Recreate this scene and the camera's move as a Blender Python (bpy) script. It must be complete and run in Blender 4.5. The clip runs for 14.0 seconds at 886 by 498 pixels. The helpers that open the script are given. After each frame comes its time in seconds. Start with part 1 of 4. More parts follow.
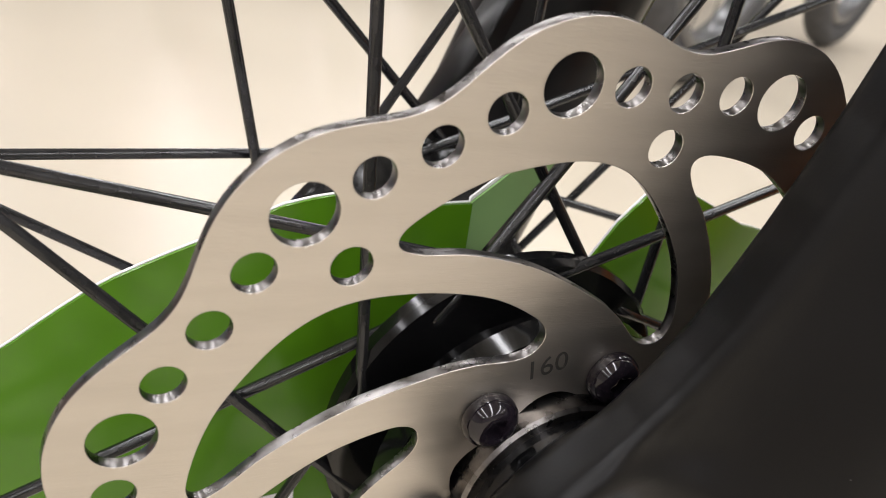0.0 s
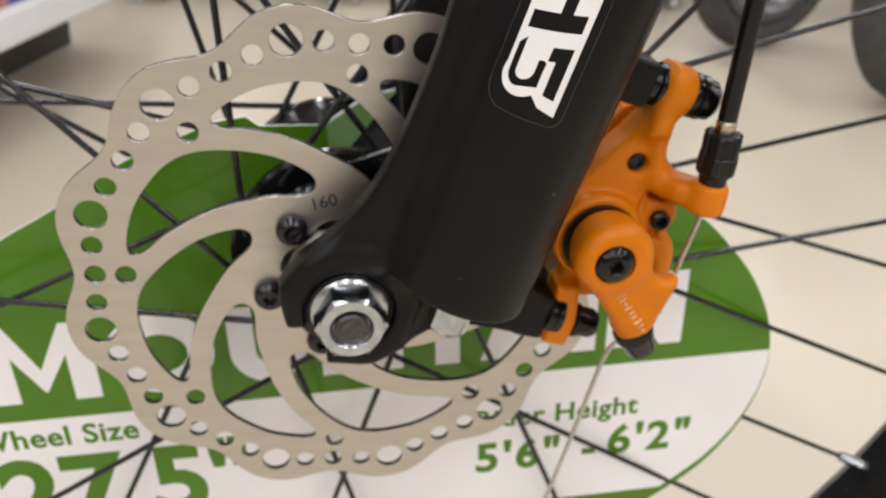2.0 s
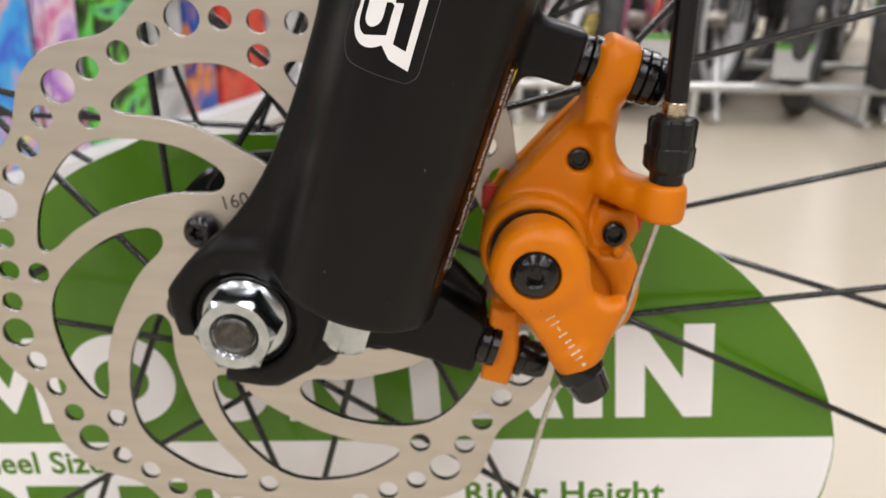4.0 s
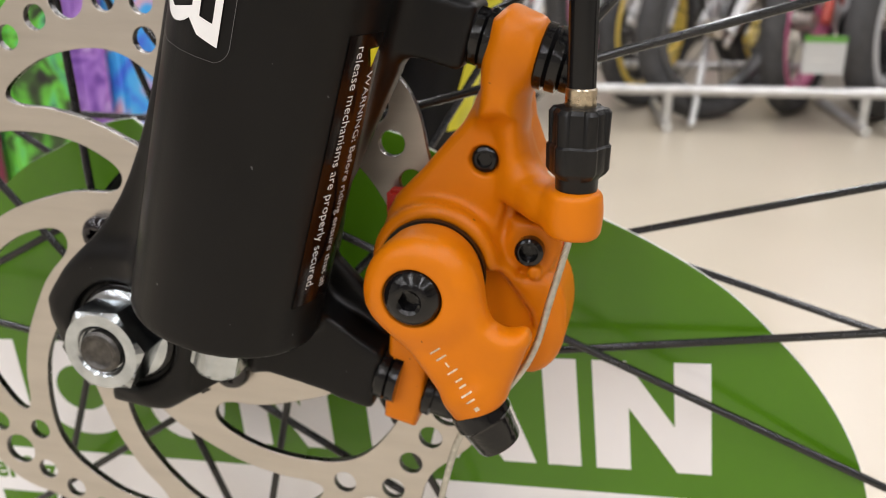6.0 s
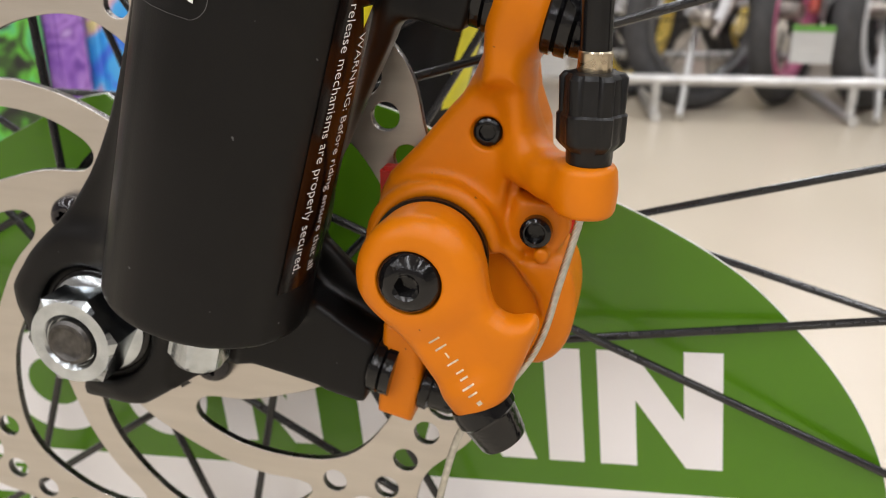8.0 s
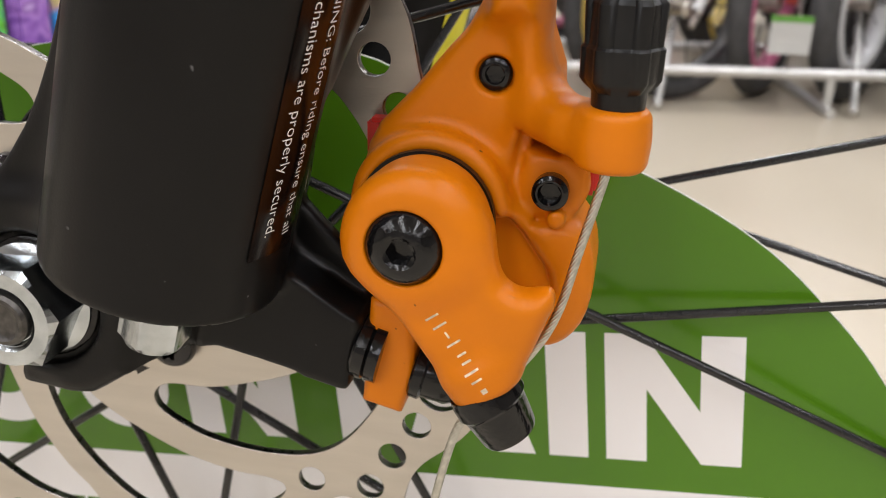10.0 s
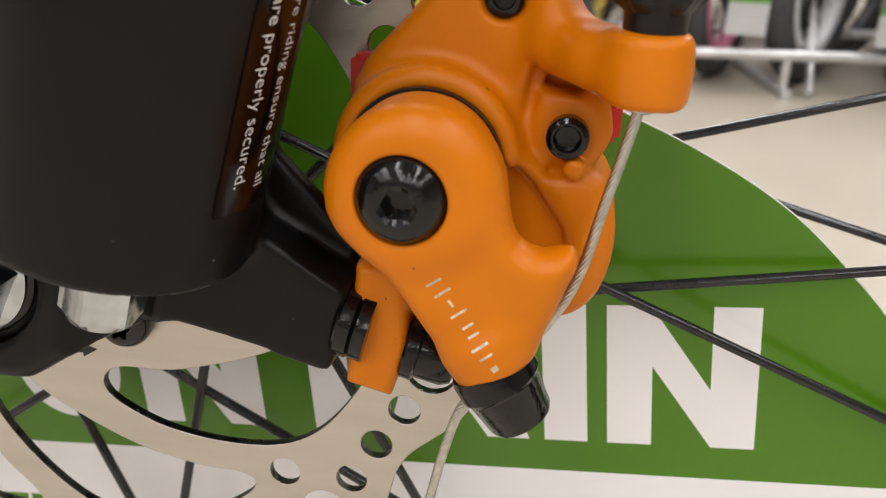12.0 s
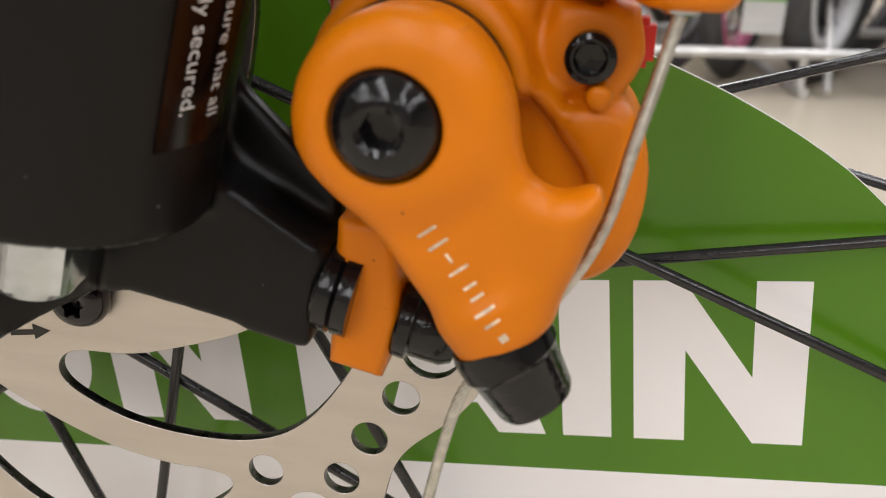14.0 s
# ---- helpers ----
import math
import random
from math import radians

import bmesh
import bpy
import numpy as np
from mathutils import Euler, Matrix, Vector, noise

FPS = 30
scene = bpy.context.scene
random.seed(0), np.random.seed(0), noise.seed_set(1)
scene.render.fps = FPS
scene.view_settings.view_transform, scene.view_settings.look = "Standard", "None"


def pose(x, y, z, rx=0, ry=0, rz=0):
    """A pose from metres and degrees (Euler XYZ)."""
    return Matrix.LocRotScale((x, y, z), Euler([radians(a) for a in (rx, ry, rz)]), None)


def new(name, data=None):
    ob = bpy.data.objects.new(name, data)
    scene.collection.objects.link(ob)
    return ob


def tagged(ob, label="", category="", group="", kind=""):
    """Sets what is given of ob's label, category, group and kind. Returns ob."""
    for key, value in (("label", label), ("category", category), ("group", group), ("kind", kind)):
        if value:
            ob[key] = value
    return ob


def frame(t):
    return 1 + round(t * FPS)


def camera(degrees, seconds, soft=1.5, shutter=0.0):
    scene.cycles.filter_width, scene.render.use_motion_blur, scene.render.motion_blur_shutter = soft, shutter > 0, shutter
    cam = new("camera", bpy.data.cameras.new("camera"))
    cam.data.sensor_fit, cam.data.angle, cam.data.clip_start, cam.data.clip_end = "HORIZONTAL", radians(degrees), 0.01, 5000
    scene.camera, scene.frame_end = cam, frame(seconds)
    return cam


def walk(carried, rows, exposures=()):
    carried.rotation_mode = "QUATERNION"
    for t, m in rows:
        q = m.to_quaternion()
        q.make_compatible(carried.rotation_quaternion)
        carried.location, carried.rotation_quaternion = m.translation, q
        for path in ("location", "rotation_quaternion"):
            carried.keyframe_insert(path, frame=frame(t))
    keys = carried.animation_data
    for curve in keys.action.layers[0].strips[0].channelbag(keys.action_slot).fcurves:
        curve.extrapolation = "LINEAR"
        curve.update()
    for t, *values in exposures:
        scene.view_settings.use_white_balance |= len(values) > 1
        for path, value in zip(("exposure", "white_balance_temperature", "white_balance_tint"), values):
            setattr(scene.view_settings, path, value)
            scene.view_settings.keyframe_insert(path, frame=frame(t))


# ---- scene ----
cam = camera(53, 14.0, soft=0.9)
cam.data.dof.use_dof = True
cam.data.dof.focus_distance = 0.135
cam.data.dof.aperture_fstop = 32.0
PATH = [
    (0.0, pose(-0.0834, -0.0863, 0.4396, 61.32, -12.43, -25.05)),
    (0.5, pose(-0.1076, -0.1110, 0.4586, 59.57, -12.33, -25.35)),
    (1.0, pose(-0.1125, -0.1459, 0.4693, 59.03, -11.37, -23.32)),
    (1.5, pose(-0.0892, -0.1820, 0.4763, 59.44, -8.64, -17.56)),
    (2.0, pose(-0.0202, -0.2238, 0.4718, 61.70, -5.07, -9.51)),
    (4.3, pose(0.0761, -0.2040, 0.4300, 69.35, -1.29, 6.78)),
    (4.5, pose(0.0919, -0.1918, 0.4276, 69.26, -0.73, 9.09)),
    (5.0, pose(0.1072, -0.1765, 0.4249, 69.77, -0.33, 12.14)),
    (5.5, pose(0.1109, -0.1710, 0.4252, 69.51, -0.05, 14.48)),
    (6.0, pose(0.1111, -0.1711, 0.4251, 69.54, 0.03, 14.49)),
    (6.5, pose(0.1105, -0.1698, 0.4241, 69.52, 0.01, 14.36)),
    (7.0, pose(0.1092, -0.1670, 0.4224, 69.43, -0.11, 14.21)),
    (7.5, pose(0.1074, -0.1637, 0.4205, 69.24, -0.16, 13.84)),
    (8.0, pose(0.1059, -0.1601, 0.4186, 68.99, -0.20, 13.62)),
    (8.2, pose(0.1049, -0.1575, 0.4172, 68.91, -0.60, 13.71)),
    (10.3, pose(0.0958, -0.1398, 0.4051, 68.19, -1.31, 11.62)),
    (10.5, pose(0.0945, -0.1384, 0.4043, 67.99, -1.43, 11.22)),
    (11.0, pose(0.0929, -0.1349, 0.4012, 68.01, -1.57, 10.78)),
    (11.5, pose(0.0899, -0.1308, 0.3987, 67.56, -1.81, 9.70)),
    (12.0, pose(0.0887, -0.1266, 0.3956, 67.46, -1.90, 9.43)),
    (12.5, pose(0.0872, -0.1216, 0.3925, 67.11, -2.07, 9.04)),
    (13.0, pose(0.0884, -0.1165, 0.3885, 67.30, -1.67, 9.92)),
    (13.5, pose(0.0880, -0.1123, 0.3854, 67.17, -1.36, 9.93)),
    (14.0, pose(0.0882, -0.1100, 0.3817, 67.91, -1.23, 10.11)),
]
walk(cam, PATH, ((0.0, 0.22), (0.5, 0.06), (1.0, -0.04), (1.5, -0.14), (2.0, -0.16), (4.3, -0.06), (8.0, -0.04), (14.0, -0.10)))

# ---- light: a closed shop hall with rows of ceiling tubes ----
AZ = 0.34                       # height of the wheel's axle over the floor
world = bpy.data.worlds.new("world")
scene.world = world
world.use_nodes = True
world.node_tree.nodes["Background"].inputs[0].default_value = (1.0, 0.95, 0.88, 1)
world.node_tree.nodes["Background"].inputs[1].default_value = 0.05


def area_lamp(x, y, z, sx, sy, watts):
    data = bpy.data.lights.new("tube_light", "AREA")
    data.shape, data.size, data.size_y, data.energy = "RECTANGLE", sx, sy, watts
    data.color = (0.97, 0.965, 1.0)
    ob = new("tube_light", data)
    ob.location = (x, y, z)
    return ob


LAMP_ROWS = (-4.5, -2.5, -0.5, 1.5, 3.5)
for lx in LAMP_ROWS:
    area_lamp(lx, 0.8, 3.14, 0.22, 17.4, 232.0)


# ---- materials ----
def nodes_of(name):
    m = bpy.data.materials.new(name)
    m.use_nodes = True
    t = m.node_tree
    return m, t, t.nodes["Principled BSDF"]


def surface(name, color, rough=0.5, metal=0.0, vary=0.12, scale=120.0, bump=0.05, bump_scale=900.0, coat=0.0, spec=0.5, stretch=(1, 1, 1), second=None, specks=None):
    """Principled surface with stains at one scale and grain at a finer one."""
    m, t, b = nodes_of(name)
    n, l = t.nodes, t.links
    co = n.new("ShaderNodeTexCoord")
    mp = n.new("ShaderNodeMapping")
    mp.inputs["Scale"].default_value = stretch
    l.new(co.outputs["Object"], mp.inputs["Vector"])
    big = n.new("ShaderNodeTexNoise")
    big.inputs["Scale"].default_value = scale
    big.inputs["Detail"].default_value = 5
    l.new(mp.outputs[0], big.inputs["Vector"])
    ramp = n.new("ShaderNodeValToRGB")
    lo = [c * (1 - vary) for c in color]
    hi = second if second else [min(1, c * (1 + vary)) for c in color]
    ramp.color_ramp.elements[0].position, ramp.color_ramp.elements[1].position = 0.35, 0.65
    ramp.color_ramp.elements[0].color = (*lo, 1)
    ramp.color_ramp.elements[1].color = (*hi, 1)
    l.new(big.outputs["Fac"], ramp.inputs["Fac"])
    tone = ramp.outputs["Color"]
    if specks:
        dot = n.new("ShaderNodeTexNoise")
        dot.inputs["Scale"].default_value, dot.inputs["Detail"].default_value = 620, 1
        l.new(co.outputs["Object"], dot.inputs["Vector"])
        cut = n.new("ShaderNodeMapRange")
        cut.inputs["From Min"].default_value, cut.inputs["From Max"].default_value = 0.80, 0.84
        l.new(dot.outputs["Fac"], cut.inputs["Value"])
        mix = n.new("ShaderNodeMix")
        mix.data_type = "RGBA"
        l.new(cut.outputs[0], mix.inputs[0])
        l.new(tone, mix.inputs[6])
        mix.inputs[7].default_value = (*specks, 1)
        tone = mix.outputs[2]
    l.new(tone, b.inputs["Base Color"])
    fine = n.new("ShaderNodeTexNoise")
    fine.inputs["Scale"].default_value = bump_scale
    fine.inputs["Detail"].default_value = 3
    l.new(mp.outputs[0], fine.inputs["Vector"])
    rr = n.new("ShaderNodeMapRange")
    rr.inputs["To Min"].default_value, rr.inputs["To Max"].default_value = rough * 0.85, min(1, rough * 1.15)
    l.new(big.outputs["Fac"], rr.inputs["Value"])
    l.new(rr.outputs[0], b.inputs["Roughness"])
    if bump:
        bp = n.new("ShaderNodeBump")
        bp.inputs["Strength"].default_value = bump
        bp.inputs["Distance"].default_value = 0.0004
        l.new(fine.outputs["Fac"], bp.inputs["Height"])
        l.new(bp.outputs[0], b.inputs["Normal"])
    b.inputs["Metallic"].default_value = metal
    b.inputs["Coat Weight"].default_value = coat
    b.inputs["Coat Roughness"].default_value = 0.12
    b.inputs["Specular IOR Level"].default_value = spec
    return m


ORANGE = surface("orange_paint", (0.65, 0.178, 0.0015), 0.36, spec=0.26, vary=0.09, scale=42, bump=0.06, bump_scale=1400, specks=(0.16, 0.05, 0.004))
BLACK_PAINT = surface("matt_black_paint", (0.0045, 0.0042, 0.0042), 0.34, vary=0.15, scale=50, bump=0.05, bump_scale=2200, spec=0.215, specks=(0.14, 0.14, 0.14))
BLACK_GLOSS = surface("black_oxide_steel", (0.0042, 0.004, 0.0044), 0.13, vary=0.3, scale=300, bump=0.38, bump_scale=620, spec=0.4)
HUB_BLACK = surface("polished_black_anodising", (0.004, 0.004, 0.0043), 0.12, vary=0.25, scale=120, bump=0.04, bump_scale=300, spec=0.42)
BLACK_PLASTIC = surface("black_plastic", (0.0075, 0.0074, 0.0076), 0.36, spec=0.3, vary=0.2, scale=200, bump=0.12, bump_scale=1500)
HOUSING = surface("cable_housing", (0.006, 0.006, 0.0063), 0.22, spec=0.35, vary=0.1, bump=0.03)
RUBBER = surface("rubber", (0.02, 0.02, 0.02), 0.75, vary=0.3, scale=90, bump=0.3)
STEEL = surface("rotor_steel", (0.57, 0.53, 0.48), 0.40, metal=1.0, vary=0.05, scale=30, bump=0.16, bump_scale=420, stretch=(1, 1, 9))
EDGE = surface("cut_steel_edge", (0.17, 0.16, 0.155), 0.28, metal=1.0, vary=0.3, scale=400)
ZINC = surface("zinc_plate", (0.50, 0.535, 0.56), 0.21, metal=1.0, vary=0.14, scale=260, bump=0.10, bump_scale=500)
GUNMETAL = surface("blackened_bolt", (0.0085, 0.0065, 0.0092), 0.09, metal=0.0, vary=0.2, scale=400, bump=0.0)
THREAD = surface("dark_thread_steel", (0.10, 0.095, 0.09), 0.4, metal=0.9, vary=0.3, scale=500, bump=0.3)
WIRE = surface("cable_wire", (0.56, 0.55, 0.50), 0.3, metal=1.0, vary=0.15, scale=900)
BRASS = surface("brass_ferrule", (0.55, 0.47, 0.35), 0.28, metal=1.0, vary=0.2, scale=500)
TYRE = surface("bicycle_tyre", (0.055, 0.054, 0.055), 0.8, vary=0.2, scale=40)
SPOKE = surface("black_spoke", (0.014, 0.014, 0.015), 0.18, metal=0.0, vary=0.2, scale=300)
GREEN = surface("green_print", (0.074, 0.200, 0.008), 0.22, spec=0.4, vary=0.06, scale=14, bump=0.02, bump_scale=300)
# the board's green, lightened to carry the sheen on the flap
GREEN_SHEEN = surface("flap_sheen_green", (0.20, 0.36, 0.13), 0.4, vary=0.08, scale=40, bump=0.02)
WHITE = surface("white_print", (0.88, 0.86, 0.87), 0.32, vary=0.03, scale=18, bump=0.02, bump_scale=300)
DECAL = surface("white_decal", (0.80, 0.79, 0.78), 0.35, vary=0.03, scale=80, bump=0.0)
STICKER = surface("sticker_rim", (0.10, 0.10, 0.10), 0.3, bump=0.0)
MARK = surface("silver_mark", (0.62, 0.50, 0.36), 0.4, vary=0.25, scale=900, bump=0.0)
LABEL = surface("dark_label", (0.0045, 0.0026, 0.0024), 0.16, vary=0.2, scale=200, bump=0.12, bump_scale=160, spec=0.28)
INK = surface("black_ink", (0.02, 0.018, 0.016), 0.5, vary=0.2, bump=0.0)
RED = surface("red_plastic", (0.55, 0.02, 0.012), 0.4, vary=0.1)
YELLOW = surface("yellow_label", (0.75, 0.70, 0.02), 0.45, vary=0.1)
FLOOR = surface("polished_floor", (0.465, 0.41, 0.325), 0.30, vary=0.06, scale=1.6, bump=0.04, bump_scale=40, spec=0.4)
WALL = surface("painted_wall", (0.46, 0.43, 0.40), 0.7, vary=0.04, scale=2, bump=0.05, bump_scale=60)
CEILING = surface("ceiling_board", (0.50, 0.49, 0.47), 0.85, vary=0.05, scale=3, bump=0.1, bump_scale=80)
RACK = surface("galvanised_rack", (0.62, 0.62, 0.61), 0.35, metal=0.6, vary=0.1, scale=30)
SHELF_WHITE = surface("white_shelf", (0.74, 0.74, 0.76), 0.4, vary=0.04, scale=10)
# dark tone that paints the shadow gap below the shelf deck
SHELF_SHADE = surface("kick_plate_shade", (0.06, 0.055, 0.05), 0.6, vary=0.2, scale=10)


# ---- mesh helpers ----
def part(name, data, material, parent=None, label=""):
    """Links a mesh or bmesh as one object, under parent if there is one."""
    if isinstance(data, bmesh.types.BMesh):
        me = bpy.data.meshes.new(name)
        data.to_mesh(me)
        data.free()
    else:
        me = data
        me.name = name
    if not me.materials:
        me.materials.append(material)
    ob = new(name, me)
    ob.parent = parent
    if label:
        ob["label"] = label
    return ob


def thing(name, label, category, at=(0, 0, AZ), group="", kind=""):
    ob = new(name)
    ob.location = at
    ob.empty_display_size = 0.01
    return tagged(ob, label, category, group, kind)


def smooth(me, on=True):
    me.polygons.foreach_set("use_smooth", [on] * len(me.polygons))
    return me


def from_arrays(verts, faces, shade=True):
    me = bpy.data.meshes.new("mesh")
    me.from_pydata([tuple(v) for v in verts], [], [tuple(f) for f in faces])
    me.update()
    return smooth(me, shade)


def axes(a, b):
    """Matrix that carries +z from a towards b."""
    d = Vector(b) - Vector(a)
    return Matrix.Translation(a) @ d.to_track_quat("Z", "Y").to_matrix().to_4x4()


def lathe(profile, m=None, seg=32, shape=None, sharp=0.6):
    """Turns (radius, height) pairs round +z. shape(i, angle) may scale ring i."""
    v, f = [], []
    for i, (r, h) in enumerate(profile):
        for k in range(seg):
            a = 2 * math.pi * k / seg
            q = r * (shape(i, a) if shape else 1.0)
            v.append(Vector((q * math.cos(a), q * math.sin(a), h)))
    for i in range(len(profile) - 1):
        for k in range(seg):
            k2 = (k + 1) % seg
            f.append((i * seg + k, i * seg + k2, (i + 1) * seg + k2, (i + 1) * seg + k))
    f.append(tuple(reversed(range(seg))))
    f.append(tuple(range((len(profile) - 1) * seg, len(profile) * seg)))
    if m is not None:
        v = [m @ p for p in v]
    me = from_arrays(v, f)
    me.set_sharp_from_angle(angle=sharp)
    return me


def hexagon(a):
    return math.cos(math.pi / 6) / math.cos((a % (math.pi / 3)) - math.pi / 6)


def sweep(points, radius, seg=12, shape=None):
    """A tube along points. shape(angle, length) may scale the radius."""
    pts = [Vector(p) for p in points]
    v, f, run = [], [], 0.0
    up = Vector((0, 1, 0.01))
    for i, p in enumerate(pts):
        d = (pts[min(i + 1, len(pts) - 1)] - pts[max(i - 1, 0)]).normalized()
        s = d.cross(up).normalized()
        w = s.cross(d).normalized()
        if i:
            run += (p - pts[i - 1]).length
        for k in range(seg):
            a = 2 * math.pi * k / seg
            q = radius * (shape(a, run) if shape else 1.0)
            v.append(p + s * (q * math.cos(a)) + w * (q * math.sin(a)))
    n = len(pts)
    for i in range(n - 1):
        for k in range(seg):
            k2 = (k + 1) % seg
            f.append((i * seg + k, i * seg + k2, (i + 1) * seg + k2, (i + 1) * seg + k))
    f.append(tuple(range(seg)))
    f.append(tuple(reversed(range((n - 1) * seg, n * seg))))
    return from_arrays(v, f)


def curve_points(ctrl, n=12, closed=False):
    """Catmull-Rom through ctrl."""
    c = [Vector(p) for p in ctrl]
    out, m = [], len(c)
    for i in range(m if closed else m - 1):
        if closed:
            p0, p1, p2, p3 = c[i - 1], c[i], c[(i + 1) % m], c[(i + 2) % m]
        else:
            p0, p1, p2, p3 = c[max(i - 1, 0)], c[i], c[i + 1], c[min(i + 2, m - 1)]
        for k in range(n):
            t = k / n
            out.append(0.5 * (2 * p1 + (p2 - p0) * t + (2 * p0 - 5 * p1 + 4 * p2 - p3) * t * t + (3 * p1 - p0 - 3 * p2 + p3) * t ** 3))
    if not closed:
        out.append(c[-1])
    return out


UPRIGHT = Matrix.Rotation(radians(90), 4, "X")     # local xy to the wheel's xz, local z towards -y


def curve_mesh(data, m):
    ob = new("tmp", data)
    me = bpy.data.meshes.new_from_object(ob.evaluated_get(bpy.context.evaluated_depsgraph_get()))
    bpy.data.objects.remove(ob)
    bpy.data.curves.remove(data)
    me.transform(m)
    return me


def plate(outlines, thick, m, bevel=0.0, upright=True):
    """A flat plate from closed outlines (the first is the rim, the rest are holes), its back at local z = 0."""
    cu = bpy.data.curves.new("plate", "CURVE")
    cu.dimensions, cu.fill_mode, cu.extrude = "2D", "BOTH", thick / 2 - bevel
    cu.bevel_depth, cu.bevel_resolution, cu.offset = bevel, 1, -bevel
    for o in outlines:
        sp = cu.splines.new("POLY")
        sp.points.add(len(o) - 1)
        for q, p in zip(sp.points, o):
            q.co = (p[0], p[1], 0, 1)
        sp.use_cyclic_u = True
    full = (m if m is not None else Matrix()) @ (UPRIGHT if upright else Matrix()) @ Matrix.Translation((0, 0, thick / 2))
    return curve_mesh(cu, full)


def text_mesh(body, size, m, thick=0.0001, bold=0.0, spacing=1.0, shear=0.0):
    cu = bpy.data.curves.new("text", "FONT")
    cu.body, cu.size, cu.extrude, cu.offset = body, size, thick / 2, bold
    cu.space_character, cu.shear = spacing, shear
    cu.resolution_u = 4
    return curve_mesh(cu, m @ Matrix.Translation((0, 0, thick / 2)))


def circle(x, y, r, n=32):
    return [(x + r * math.cos(2 * math.pi * k / n), y + r * math.sin(2 * math.pi * k / n)) for k in range(n)]


# ---- solid shapes from blended distance fields, in millimetres round the axle ----
def smin(a, b, k):
    h = np.clip(0.5 + 0.5 * (b - a) / k, 0, 1)
    return b + (a - b) * h - k * h * (1 - h)


def smax(a, b, k):
    return -smin(-a, -b, k)


def d_cyl(p, a, b, r, rnd=0.5, r2=None):
    a, b = np.array(a, float), np.array(b, float)
    ax = b - a
    length = np.linalg.norm(ax)
    ax = ax / length
    q = p - a
    h = q @ ax
    rad = np.sqrt(np.maximum((q * q).sum(-1) - h * h, 0))
    rr = r if r2 is None else r + (r2 - r) * np.clip(h / length, 0, 1)
    dx, dy = rad - rr + rnd, np.abs(h - length / 2) - length / 2 + rnd
    return np.minimum(np.maximum(dx, dy), 0) + np.hypot(np.maximum(dx, 0), np.maximum(dy, 0)) - rnd


def d_caps(p, a, b, r):
    a, b = np.array(a, float), np.array(b, float)
    ba = b - a
    q = p - a
    h = np.clip((q @ ba) / (ba @ ba), 0, 1)
    return np.linalg.norm(q - h[..., None] * ba, axis=-1) - r


def d_box(p, c, half, turn=0.0, rnd=1.0):
    """A box turned about y by degrees (x towards z)."""
    q = p - np.array(c, float)
    s, k = math.sin(radians(turn)), math.cos(radians(turn))
    u = np.stack([q[..., 0] * k + q[..., 2] * s, q[..., 1], -q[..., 0] * s + q[..., 2] * k], -1)
    d = np.abs(u) - (np.array(half, float) - rnd)
    return np.linalg.norm(np.maximum(d, 0), axis=-1) + np.minimum(d.max(-1), 0) - rnd


def d_poly(p, pts, y0, y1, rnd=1.0):
    """An outline in xz, drawn from y0 to y1, with rounded edges."""
    x, z = p[..., 0], p[..., 2]
    d = np.full(x.shape, 1e9)
    sign = np.ones(x.shape)
    n = len(pts)
    for i in range(n):
        (ax, az), (bx, bz) = pts[i], pts[i - 1]
        ex, ez = bx - ax, bz - az
        wx, wz = x - ax, z - az
        t = np.clip((wx * ex + wz * ez) / (ex * ex + ez * ez), 0, 1)
        d = np.minimum(d, (wx - ex * t) ** 2 + (wz - ez * t) ** 2)
        c1, c2, c3 = z >= az, z < bz, ex * wz > ez * wx
        flip = (c1 & c2 & c3) | (~c1 & ~c2 & ~c3)
        sign = np.where(flip, -sign, sign)
    d2 = sign * np.sqrt(d) + rnd
    dy = np.abs(p[..., 1] - (y0 + y1) / 2) - (y1 - y0) / 2 + rnd
    return np.minimum(np.maximum(d2, dy), 0) + np.hypot(np.maximum(d2, 0), np.maximum(dy, 0)) - rnd


